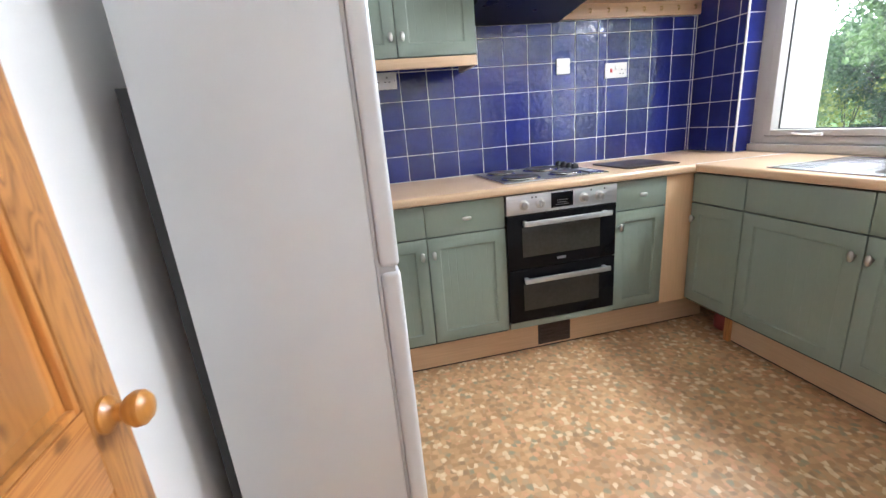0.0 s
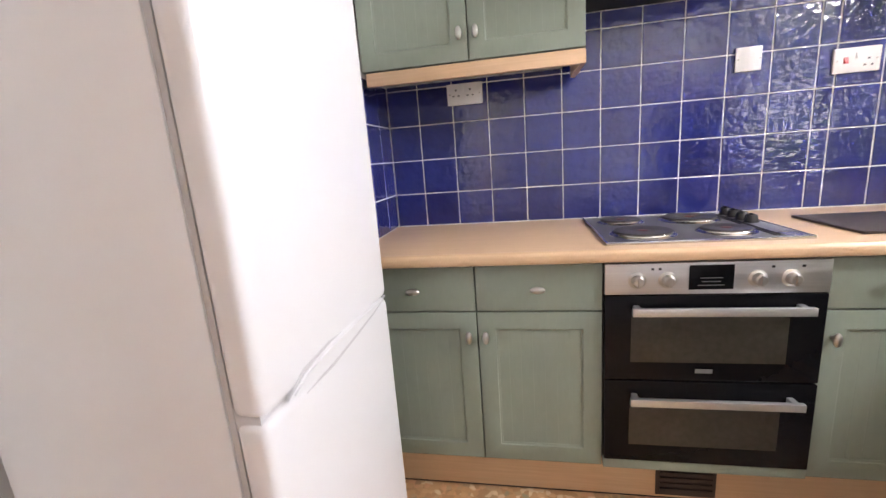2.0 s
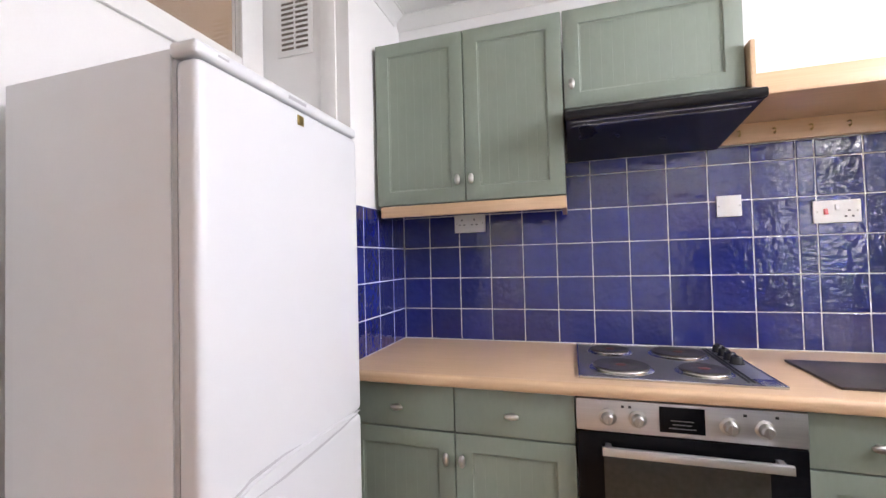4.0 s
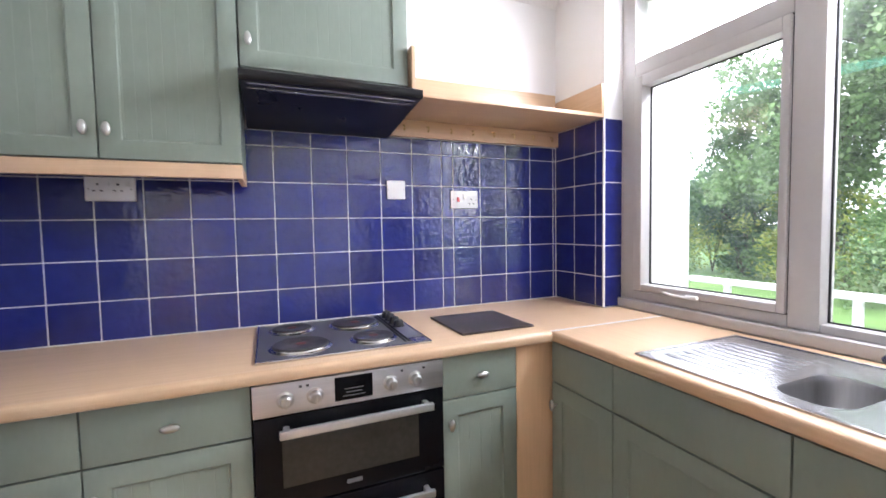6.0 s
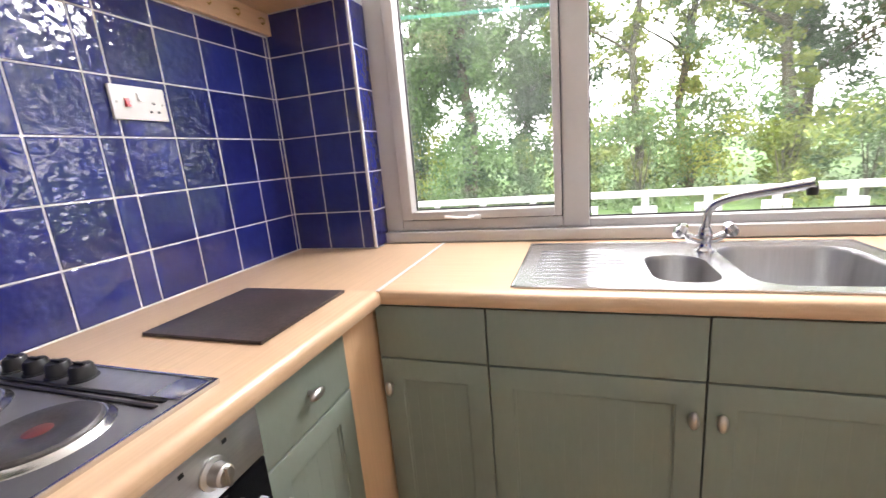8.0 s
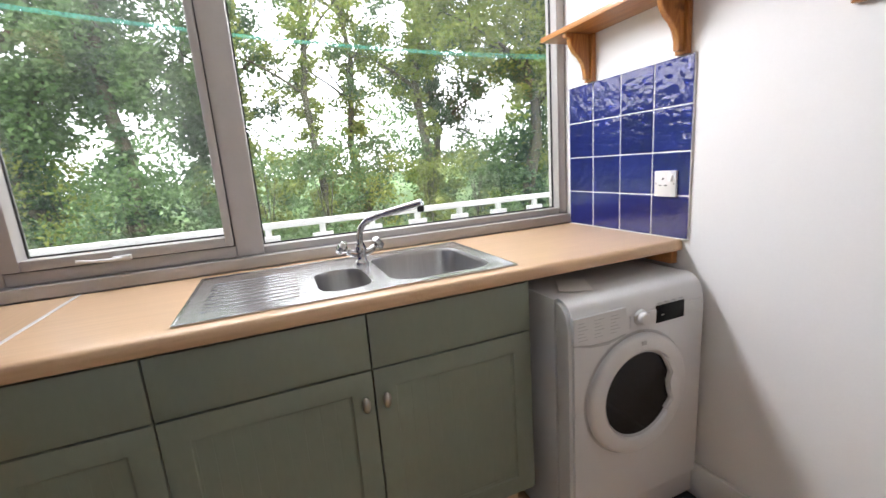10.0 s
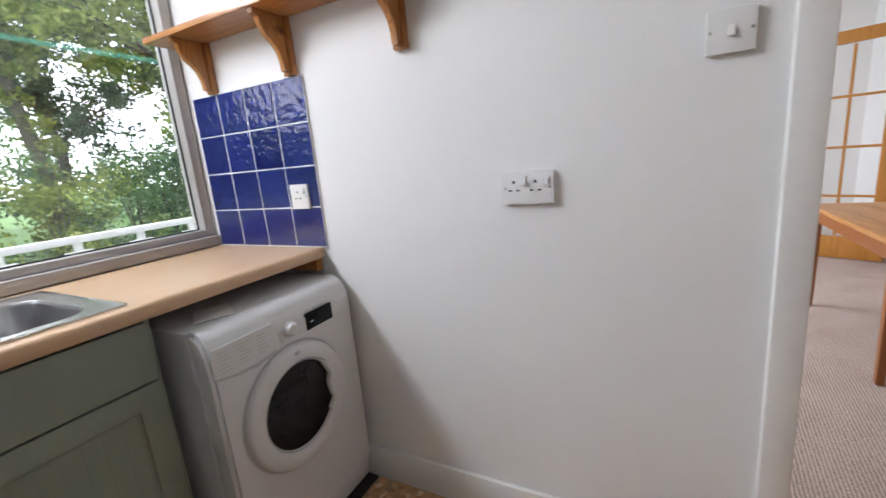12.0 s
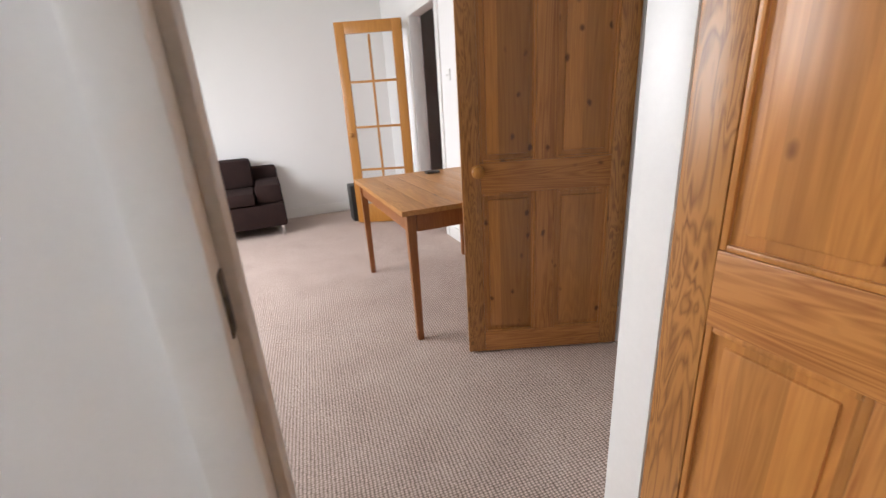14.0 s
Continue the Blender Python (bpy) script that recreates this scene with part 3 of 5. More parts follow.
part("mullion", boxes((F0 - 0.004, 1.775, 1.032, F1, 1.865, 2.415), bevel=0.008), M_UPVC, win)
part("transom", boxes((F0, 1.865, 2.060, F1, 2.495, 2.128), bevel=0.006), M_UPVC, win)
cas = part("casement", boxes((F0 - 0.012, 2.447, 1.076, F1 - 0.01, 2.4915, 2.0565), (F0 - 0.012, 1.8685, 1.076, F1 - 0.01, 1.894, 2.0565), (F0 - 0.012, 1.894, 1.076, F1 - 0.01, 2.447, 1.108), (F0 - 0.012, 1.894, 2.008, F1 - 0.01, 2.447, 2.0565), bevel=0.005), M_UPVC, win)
# Black strips paint the shade in the groove between casement and frame.
part("casement_gap_strip", boxes((F0 + 0.003, 2.4918, 1.0725, F1 - 0.02, 2.4948, 2.0597), (F0 + 0.003, 1.8653, 1.0725, F1 - 0.02, 1.8682, 2.0597), (F0 + 0.003, 1.8683, 1.0725, F1 - 0.02, 2.4917, 1.0757), (F0 + 0.003, 1.8683, 2.0568, F1 - 0.02, 2.4917, 2.0597)), M_BLACK, win, "black strip painting the dark gap round the casement")
hb = bmesh.new()
box(hb, F0 - 0.030, 2.165, 1.076, F0 - 0.012, 2.215, 1.092, 0.004)
tube(hb, [(F0 - 0.028, 2.19, 1.084), (F0 - 0.040, 2.21, 1.084), (F0 - 0.045, 2.25, 1.086), (F0 - 0.042, 2.30, 1.092)], 0.006, 10, 0.005)
part("handle", hb, M_PLASTIC, cas, "white casement handle")
for y0, y1, z0, z1 in ((1.892, 2.447, 1.108, 2.008), (0.476, 1.775, 1.060, 2.415), (1.865, 2.495, 2.128, 2.415)):
    part("pane", boxes((3.176, y0 - 0.004, z0 - 0.004, 3.180, y1 + 0.004, z1 + 0.004)), M_PANE_CASEMENT if z1 == 2.008 else M_PANE, win).visible_shadow = False
for y0, y1, z0, z1 in ((1.892, 2.447, 1.108, 2.008), (0.476, 1.775, 1.060, 2.415)):
    part("gasket", boxes((3.168, y0, z0, 3.175, y0 + 0.005, z1), (3.168, y1 - 0.005, z0, 3.175, y1, z1), (3.168, y0 + 0.005, z0, 3.175, y1 - 0.005, z0 + 0.005), (3.168, y0 + 0.005, z1 - 0.005, 3.175, y1 - 0.005, z1)), M_BLACK, win)
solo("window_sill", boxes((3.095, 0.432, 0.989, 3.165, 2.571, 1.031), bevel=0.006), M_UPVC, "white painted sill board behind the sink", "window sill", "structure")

# ---- fitted kitchen: base units ----
def knob_bm(horizontal):
    """An oval pull on a short neck, in front of y = 0."""
    bm = bmesh.new()
    cyl(bm, (0, 0, 0), 0.006, -0.016, "y", 12)
    g = bmesh.ops.create_uvsphere(bm, u_segments=20, v_segments=12, radius=1.0)
    s = (0.024, 0.0095, 0.0115) if horizontal else (0.0115, 0.0095, 0.022)
    bmesh.ops.transform(bm, matrix=Matrix.Translation((0, -0.021, 0)) @ Matrix.Diagonal((*s, 1)), verts=g["verts"])
    return bm


def shift(bm, x, y, z):
    bmesh.ops.translate(bm, vec=(x, y, z), verts=bm.verts)
    return bm


def framed(x0, x1, z0, z1, rail=0.058):
    """The frame of a cabinet door with a moulded inner edge; its face is at y = 0 and it is 20 mm thick."""
    bm = bmesh.new()

    def ring(d, y):
        return [bm.verts.new(p) for p in ((x0 + d, y, z0 + d), (x1 - d, y, z0 + d), (x1 - d, y, z1 - d), (x0 + d, y, z1 - d))]

    rings = [ring(*r) for r in ((0.0, 0.02), (0.0, 0.002), (0.0006, 0.0006), (0.002, 0.0), (rail - 0.002, 0.0), (rail, 0.0012), (rail + 0.001, 0.0045), (rail + 0.004, 0.0062), (rail + 0.007, 0.0066), (rail + 0.0075, 0.0085), (rail + 0.0075, 0.02))]
    for a, b in zip(rings, rings[1:] + rings[:1]):
        for i in range(4):
            bm.faces.new((a[i], a[(i + 1) % 4], b[(i + 1) % 4], b[i]))
    return bm


def beaded(x0, x1, z0, z1, rail=0.058):
    """The tongue-and-groove panel set in that frame."""
    bm = bmesh.new()
    a, b, c, d = x0 + rail + 0.003, x1 - rail - 0.003, z0 + rail + 0.003, z1 - rail - 0.003
    k = max(2, round((b - a) / 0.040))
    prof = [(a, 0.018), (a, 0.0078)]
    for i in range(1, k):
        u = a + (b - a) * i / k
        prof += [(u - 0.0009, 0.0078), (u, 0.0083), (u + 0.0009, 0.0078)]
    prof += [(b, 0.0078), (b, 0.018)]
    lo, hi = [[bm.verts.new((x, y, z)) for x, y in prof] for z in (c, d)]
    n = len(prof)
    for i in range(n):
        j = (i + 1) % n
        bm.faces.new((lo[i], lo[j], hi[j], hi[i]))
    return bm


def base_unit(m, w, knob_side, label, drawer_knob=True, depth=0.56, top=0.944):
    u = thing("base_cabinet", m, label, "kitchen cabinet", "fitted base cabinets")
    part("body", boxes((0.001, 0.021, 0.215, w - 0.001, depth, top)), M_SAGE, u, local=True, smooth=False)
    # Added dark sheet: paints the shadow seen between door and drawer edges.
    part("gap_shade_sheet", boxes((0.0012, 0.0202, 0.216, w - 0.0012, 0.0208, 0.943)), M_GAP_SHADE, u, "dark sheet painting the shade in the gaps round the door", local=True, smooth=False)
    d = part("drawer_front", boxes((0.002, 0, 0.787, w - 0.002, 0.02, 0.938), bevel=0.0025), M_SAGE, u, local=True)
    if drawer_knob:
        part("knob", shift(knob_bm(True), w / 2, 0, 0.862), M_PEWTER, d, "oval satin nickel knob", local=True)
    door = part("door", framed(0.002, w - 0.002, 0.232, 0.7815), M_SAGE, u, local=True)
    part("panel", beaded(0.0015, w - 0.0015, 0.232, 0.782), M_SAGE, door, local=True, smooth=False)
    part("knob", shift(knob_bm(False), 0.028 if knob_side == "l" else w - 0.028, 0, 0.700), M_PEWTER, door, "oval satin nickel knob", local=True)
    return u


YF, XF = 2.347, 2.532
base_unit(pose(0.668, YF, 0), 0.410, "r", "sage green base cabinet with drawer beside the fridge")
base_unit(pose(1.078, YF, 0), 0.396, "l", "sage green base cabinet with drawer beside the oven")
base_unit(pose(2.072, YF, 0), 0.303, "l", "narrow sage green base cabinet with drawer beside the oven")
base_unit(pose(XF, 2.344, 0, 0, 0, -90), 0.309, "l", "narrow sage green corner cabinet under the worktop", False, 0.50)
base_unit(pose(XF, 2.035, 0, 0, 0, -90), 0.491, "r", "sage green sink cabinet with a beaded door", False, 0.50, 0.80)
base_unit(pose(XF, 1.544, 0, 0, 0, -90), 0.491, "l", "sage green sink cabinet beside the washing machine", False, 0.50, 0.80)
solo("corner_post", boxes((2.376, YF + 0.004, 0.215, XF + 0.018, YF + 0.022, 0.944), bevel=0.001), M_BEECH_V, "plain beech corner panel between the two cabinet runs", "panel")
solo("plinth_north", boxes((0.665, 2.428, FZ + 0.009, 2.74, 2.445, 0.214), bevel=0.001), M_BEECH, "beech plinth board under the cooker run", "plinth")
solo("plinth_east", boxes((2.640, 1.055, FZ + 0.009, 2.657, 2.115, 0.214), bevel=0.001), M_BEECH_Y, "beech plinth board under the sink run", "plinth")
# Dark strips draw the shadow line below the raised plinth boards.
solo("plinth_gap_north", boxes((0.665, 2.4315, FZ + 0.0005, 2.70, 2.440, FZ + 0.0088)), M_GAP_SHADE, "dark strip painting the shadow gap under the cooker run plinth", "plinth strip")
solo("plinth_gap_east", boxes((2.6435, 1.055, FZ + 0.0005, 2.652, 2.115, FZ + 0.0088)), M_GAP_SHADE, "dark strip painting the shadow gap under the sink run plinth", "plinth strip")
solo("plinth_block", boxes((2.625, 2.116, FZ + 0.001, 2.70, 2.15, 0.214), bevel=0.002), M_PINE, "short upright wooden block under the corner cabinet", "wooden block")
bm = bmesh.new()
lathe(bm, [(0.0, 0), (0.05, 0), (0.055, 0.01), (0.055, 0.07), (0.045, 0.085), (0, 0.085)], pose(2.74, 2.25, FZ))
solo("red_tin", bm, mat("dull_red_paint", (0.28, 0.035, 0.03), 0.45, vary=0.1), "small red container on the floor under the corner cabinet", "container")
solo("carcass_end", boxes((2.556, 1.036, 0.215, 3.06, 1.0525, 0.944), bevel=0.001), M_SAGE, "sage green end panel beside the washing machine", "panel")
pv = thing("plinth_vent", pose(1.76, 2.428, 0.05), "brown louvred plastic vent in the plinth", "vent")
part("frame", boxes((1.668, 2.421, 0.062, 1.862, 2.4275, 0.226), bevel=0.002), M_VENT, pv)
for k in range(6):
    part("slat", boxes((1.680, 2.414, 0.082 + k * 0.022, 1.850, 2.4205, 0.094 + k * 0.022), bevel=0.002), M_VENT, pv)

# ---- worktops ----
def nosing(f, back):
    """Profile of a postformed edge: the front at f, running back to back."""
    d = 1 if back > f else -1
    return [(back, 0.947), (f + d * 0.009, 0.947), (f + d * 0.003, 0.950), (f, 0.957), (f, 0.972), (f + d * 0.0025, 0.980), (f + d * 0.008, 0.985), (f + d * 0.016, 0.987), (back, 0.987)]


bm = bmesh.new()
prism(bm, nosing(2.309, 2.9245), 0.661, 2.5112, m=ALONG_X)
solo("worktop_cooker_run", bm, M_BEECH, "beech-effect laminate worktop under the blue tiles", "worktop")
bm = bmesh.new()
prism(bm, nosing(2.5112, 2.575), 0.433, 2.3155, m=ALONG_Y)
wt = thing("worktop_sink_run", pose(2.8, 1.4, 0.947), "beech-effect laminate worktop with a cut-out for the sink", "worktop")
part("front_edge", bm, M_BEECH_Y, wt)
for b in ((2.575, 1.945, 3.094, 2.3155), (2.575, 0.433, 3.094, 1.095), (2.990, 1.095, 3.094, 1.945)):
    part("slab", boxes((b[0], b[1], 0.947, b[2], b[3], 0.987)), M_BEECH_Y, wt)
solo("worktop_corner", boxes((2.5112, 2.3155, 0.947, 3.016, 2.9245, 0.987), (3.016, 2.3155, 0.947, 3.094, 2.5635, 0.987)), M_BEECH, "beech-effect laminate worktop in the corner", "worktop")
solo("worktop_joint_strip", boxes((2.508, 2.309, 0.9872, 3.09, 2.320, 0.9892), bevel=0.0006), M_STRIP, "aluminium joint strip across the worktop corner", "joint strip")
solo("worktop_batten", boxes((2.53, 0.4335, 0.90, 2.98, 0.460, 0.9465), bevel=0.002), M_PINE_X, "wooden batten under the worktop end", "batten")

# ---- oven ----
ov = thing("double_oven", pose(1.772, 2.35, 0.25), "built-in double oven with steel panel and black glass doors", "oven")
part("body", boxes((1.476, 2.352, 0.250, 2.070, 2.88, 0.940)), M_BLACK, ov, smooth=False)
cp = part("control_panel", boxes((1.476, 2.331, 0.842, 2.070, 2.351, 0.938), bevel=0.003), M_STEEL, ov, "brushed steel control panel")
dsp = part("display", boxes((1.708, 2.3285, 0.856, 1.826, 2.3308, 0.930), bevel=0.001), M_BLACK_GLASS, cp, "black clock display")
for k, wd in enumerate((0.07, 0.05, 0.06)):
    part("legend", boxes((1.767 - wd / 2, 2.3280, 0.868 + k * 0.011, 1.767 + wd / 2, 2.3284, 0.8705 + k * 0.011)), M_PRINT_DIM, dsp)
for x in (1.566, 1.650, 1.886, 1.970):
    kb = bmesh.new()
    lathe(kb, [(0.025, 0), (0.025, 0.004), (0.018, 0.007), (0.0165, 0.024), (0.013, 0.028), (0, 0.028)], pose(x, 2.3305, 0.887, 90))
    box(kb, x - 0.003, 2.297, 0.872, x + 0.003, 2.306, 0.902, 0.001)
    part("knob", kb, M_PEWTER, cp, "steel control knob")
for x in (1.605, 1.625, 1.92, 1.995):
    part("mark", boxes((x, 2.3298, 0.917, x + 0.008, 2.3309, 0.924)), M_BLACK, cp)
for nm, z0, z1, g0, g1, hz in (("top_door", 0.562, 0.838, 0.622, 0.776, 0.800), ("bottom_door", 0.268, 0.556, 0.330, 0.480, 0.506)):
    dr = part(nm, boxes((1.477, 2.331, z0, 2.069, 2.3515, z1), bevel=0.003), M_BLACK_GLASS, ov)
    part("window", boxes((1.552, 2.3292, g0, 1.978, 2.3308, g1), bevel=0.0006), M_OVEN_GLASS, dr, "smoked glass oven window")
    part("handle", boxes((1.546, 2.284, hz - 0.012, 2.018, 2.299, hz + 0.012), (1.556, 2.2985, hz - 0.009, 1.574, 2.331, hz + 0.009), (1.990, 2.2985, hz - 0.009, 2.008, 2.331, hz + 0.009), bevel=0.003), M_HANDLE, dr, "satin steel bar handle")
part("badge", boxes((1.738, 2.3290, 0.588, 1.786, 2.3309, 0.601), bevel=0.0006), M_PRINT_DIM, ov)
part("trim", boxes((1.476, 2.336, 0.232, 2.070, 2.352, 0.2655), bevel=0.001), M_SAGE, ov, "sage green rail under the oven")

# ---- hob ----
hob = thing("electric_hob", pose(1.765, 2.63, 0.987), "steel electric hob with four solid hotplates", "hob")
part("plate", boxes((1.488, 2.372, 0.9874, 2.045, 2.878, 0.994), bevel=0.003), M_HOB_TOP, hob)
part("rim", boxes((1.486, 2.370, 0.9873, 2.047, 2.376, 0.9962), (1.486, 2.874, 0.9873, 2.047, 2.880, 0.9962), (1.486, 2.376, 0.9873, 1.492, 2.874, 0.9962), (2.041, 2.376, 0.9873, 2.047, 2.874, 0.9962), bevel=0.001), M_CHROME, hob)
for x, y, r in ((1.610, 2.752, 0.072), (1.850, 2.742, 0.090), (1.625, 2.502, 0.090), (1.872, 2.500, 0.072)):
    ring = bmesh.new()
    lathe(ring, [(r + 0.013, 0), (r + 0.011, 0.002), (r + 0.006, 0.004), (r + 0.003, 0.008), (r, 0.008), (r, 0)], pose(x, y, 0.994), 40)
    pr = part("ring", ring, M_RING, hob, "bright steel plate ring")
    pl = bmesh.new()
    lathe(pl, [(r, 0.0), (r, 0.010), (r - 0.004, 0.013), (r * 0.45, 0.013), (r * 0.42, 0.0115), (r * 0.2, 0.0115), (0.0, 0.0115)], pose(x, y, 0.994), 40)
    hp = part("hotplate", pl, M_HOTPLATE, hob)
    dot = bmesh.new()
    lathe(dot, [(0.017, 0.0), (0.016, 0.0006), (0, 0.0006)], pose(x, y, 1.0058), 20)
    part("red_dot", dot, mat("faded_red_mark", (0.20, 0.055, 0.045), 0.4, 0.3, 0.1), hp, "faded red centre mark")
for x in (1.958, 1.972):
    part("ridge", boxes((x, 2.40, 0.9942, x + 0.006, 2.85, 0.9972), bevel=0.001), M_BLACK, hob)
part("control_strip", boxes((1.982, 2.442, 0.9942, 2.038, 2.872, 0.9954), bevel=0.0004), M_STEEL, hob, "brushed steel control strip")
part("corner_plate", boxes((1.982, 2.380, 0.9942, 2.038, 2.44, 0.9962), bevel=0.0008), M_RING, hob)
for k in range(4):
    kb = bmesh.new()
    lathe(kb, [(0.023, 0), (0.023, 0.003), (0.020, 0.005), (0.018, 0.023), (0.015, 0.027), (0, 0.027)], pose(2.005, 2.815 - k * 0.062, 0.994))
    box(kb, 2.002, 2.802 - k * 0.062, 1.019, 2.008, 2.828 - k * 0.062, 1.0255, 0.0015)
    part("knob", kb, M_BLACK, hob, "black hob control knob")
solo("glass_chopping_board", boxes((2.180, 2.402, 0.9876, 2.492, 2.727, 0.9956), bevel=0.002), M_SLATE, "dark brown rectangular worktop saver on the beech worktop", "chopping board")

# ---- sink and tap ----
sk = thing("sink", pose(2.78, 1.52, 0.987), "stainless steel one and a half bowl sink with drainer", "sink")


def rounded(x0, y0, x1, y1, r, n=6):
    pts = []
    for cx, cy, a in ((x1 - r, y1 - r, 0), (x0 + r, y1 - r, 90), (x0 + r, y0 + r, 180), (x1 - r, y0 + r, 270)):
        pts += [(cx + r * math.cos(radians(a + 90 * i / n)), cy + r * math.sin(radians(a + 90 * i / n))) for i in range(n + 1)]
    return pts


def bowl(bm, pts, z0, depth, slope):
    """An open bowl with a rolled lip from an outline; returns its rim."""
    c = Vector((sum(p[0] for p in pts) / len(pts), sum(p[1] for p in pts) / len(pts)))
    rings = []
    for k, z in ((1.0, 0), (0.985, -0.004), (0.97, -0.014), (slope + 0.03, -depth * 0.7), (slope, -depth + 0.022), (slope - 0.06, -depth + 0.009), (slope - 0.16, -depth + 0.003), (0.5, -depth - 0.001), (0.12, -depth - 0.004)):
        rings.append([bm.verts.new((c.x + (x - c.x) * k, c.y + (y - c.y) * k, z0 + z)) for x, y in pts])
    for a, b in zip(rings, rings[1:]):
        for i in range(len(a)):
            bm.faces.new((a[i], a[(i + 1) % len(a)], b[(i + 1) % len(b)], b[i]))
    bm.faces.new(rings[-1])
    return rings[0]


B1 = rounded(2.612, 1.492, 2.862, 1.640, 0.058)
B2 = rounded(2.600, 1.120, 2.968, 1.440, 0.070)
bm = bmesh.new()
outer = [bm.verts.new((x, y, 0.9905)) for x, y in rounded(2.557, 1.073, 3.030, 1.970, 0.012, 3)]
rims = [outer] + [[bm.verts.new((x, y, 0.9905)) for x, y in pts] for pts in (B1, B2)]
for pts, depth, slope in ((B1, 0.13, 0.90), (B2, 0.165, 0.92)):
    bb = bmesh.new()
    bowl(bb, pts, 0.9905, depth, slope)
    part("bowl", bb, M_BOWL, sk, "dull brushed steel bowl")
edges = []
for ring in rims:
    for i in range(len(ring)):
        e = bm.edges.get((ring[i], ring[(i + 1) % len(ring)])) or bm.edges.new((ring[i], ring[(i + 1) % len(ring)]))
        edges.append(e)
bmesh.ops.triangle_fill(bm, use_beauty=True, use_dissolve=True, edges=edges)
part("deck", bm, M_SINK, sk, "brushed steel deck")
rim = bmesh.new()
for b in ((2.555, 1.071, 2.563, 1.972), (3.024, 1.071, 3.032, 1.972), (2.563, 1.071, 3.024, 1.079), (2.563, 1.964, 3.024, 1.972)):
    box(rim, b[0], b[1], 0.9873, b[2], b[3], 0.9935, 0.002)
part("rim", rim, M_CHROME, sk)
for k in range(9):
    rb = bmesh.new()
    x = 2.630 + k * 0.036
    box(rb, x, 1.690, 0.9885, x + 0.018, 1.925, 0.9926, 0.0014)
    part("drainer_ridge", rb, M_SINK, sk)
for x, y, z in ((2.737, 1.566, 0.860), (2.784, 1.280, 0.825)):
    w = bmesh.new()
    lathe(w, [(0.040, -0.004), (0.040, 0.0005), (0.030, 0.0005), (0.022, -0.002), (0, -0.002)], pose(x, y, z + 0.0005))
    part("waste", w, M_CHROME, sk, "round chrome plug hole")
tap = thing("mixer_tap", pose(2.915, 1.468, 0.9905), "chrome kitchen mixer tap with a long swan spout", "tap")
tb = bmesh.new()
lathe(tb, [(0.026, 0), (0.026, 0.004), (0.021, 0.010), (0.018, 0.016), (0.0175, 0.036), (0.020, 0.042), (0.020, 0.054), (0.016, 0.060), (0.0135, 0.070), (0, 0.070)], pose(2.915, 1.468, 0.9905))
for s in (1, -1):
    tube(tb, [(2.915, 1.468, 1.022), (2.915, 1.468 + s * 0.020, 1.024), (2.915, 1.468 + s * 0.040, 1.032)], 0.0115, 14)
part("base", tb, M_CHROME, tap)
sp = bmesh.new()
neck = [Vector((2.915, 1.468, 1.055)), Vector((2.915, 1.468, 1.145)), Vector((2.897, 1.445, 1.140)), Vector((2.772, 1.283, 1.186))]
steps = []
for i in range(23):
    u = i / 22
    a, b, c, d = (1 - u) ** 3, 3 * u * (1 - u) ** 2, 3 * u * u * (1 - u), u ** 3
    steps.append(neck[0] * a + neck[1] * b + neck[2] * c + neck[3] * d)
tube(sp, steps, 0.0110, 14, 0.0100)
tube(sp, [steps[-7], steps[-5], steps[-3], steps[-1]], 0.0122, 14, 0.0135)
part("spout", sp, M_CHROME, tap)
nz = bmesh.new()
lathe(nz, [(0.0, 0), (0.010, 0), (0.0115, 0.003), (0.0115, 0.018), (0.009, 0.022), (0, 0.022)], pose(2.776, 1.288, 1.158), 16)
part("nozzle", nz, M_BLACK, tap, "dark nozzle tip")
for s in (1, -1):
    hd = bmesh.new()
    m = pose(2.915, 1.468 + s * 0.034, 1.029, -52 * s)
    lathe(hd, [(0.010, 0), (0.012, 0.004), (0.012, 0.010), (0.009, 0.014), (0.009, 0.020), (0.018, 0.024), (0.024, 0.030), (0.0245, 0.040), (0.019, 0.049), (0.008, 0.052), (0, 0.052)], m, 8)
    part("tap_head", hd, M_CHROME, tap, "faceted chrome tap head")

# ---- wall units, hood, shelf ----
def wall_unit(x0, x1, z0, z1, knob, label):
    u = thing("wall_cabinet", pose(x0, 2.615, z0), label, "kitchen cabinet", "wall cabinets")
    w, h = x1 - x0, z1 - z0
    part("body", boxes((0.001, 0.021, 0.001, w - 0.001, 0.317, h)), M_SAGE, u, local=True, smooth=False)
    # Added dark sheet, so the gaps round the door look shadowed.
    part("gap_shade_sheet", boxes((0.0012, 0.0202, 0.002, w - 0.0012, 0.0208, h - 0.002)), M_GAP_SHADE, u, "dark sheet painting the shade in the gaps round the door", local=True, smooth=False)
    door = part("door", framed(0.002, w - 0.002, 0.002, h - 0.002), M_SAGE, u, local=True)
    part("panel", beaded(0.0015, w - 0.0015, 0.002, h - 0.002), M_SAGE, door, local=True, smooth=False)
    part("knob", shift(knob_bm(False), knob, 0, 0.088), M_PEWTER, door, "oval satin nickel knob", local=True)
    return u


wall_unit(0.676, 1.073, 1.612, 2.322, 0.368, "tall sage green wall cabinet beside the partition")
wall_unit(1.073, 1.466, 1.612, 2.322, 0.028, "tall sage green wall cabinet beside the cooker hood")
wall_unit(1.468, 2.064, 1.938, 2.322, 0.030, "short sage green wall cabinet above the cooker hood")
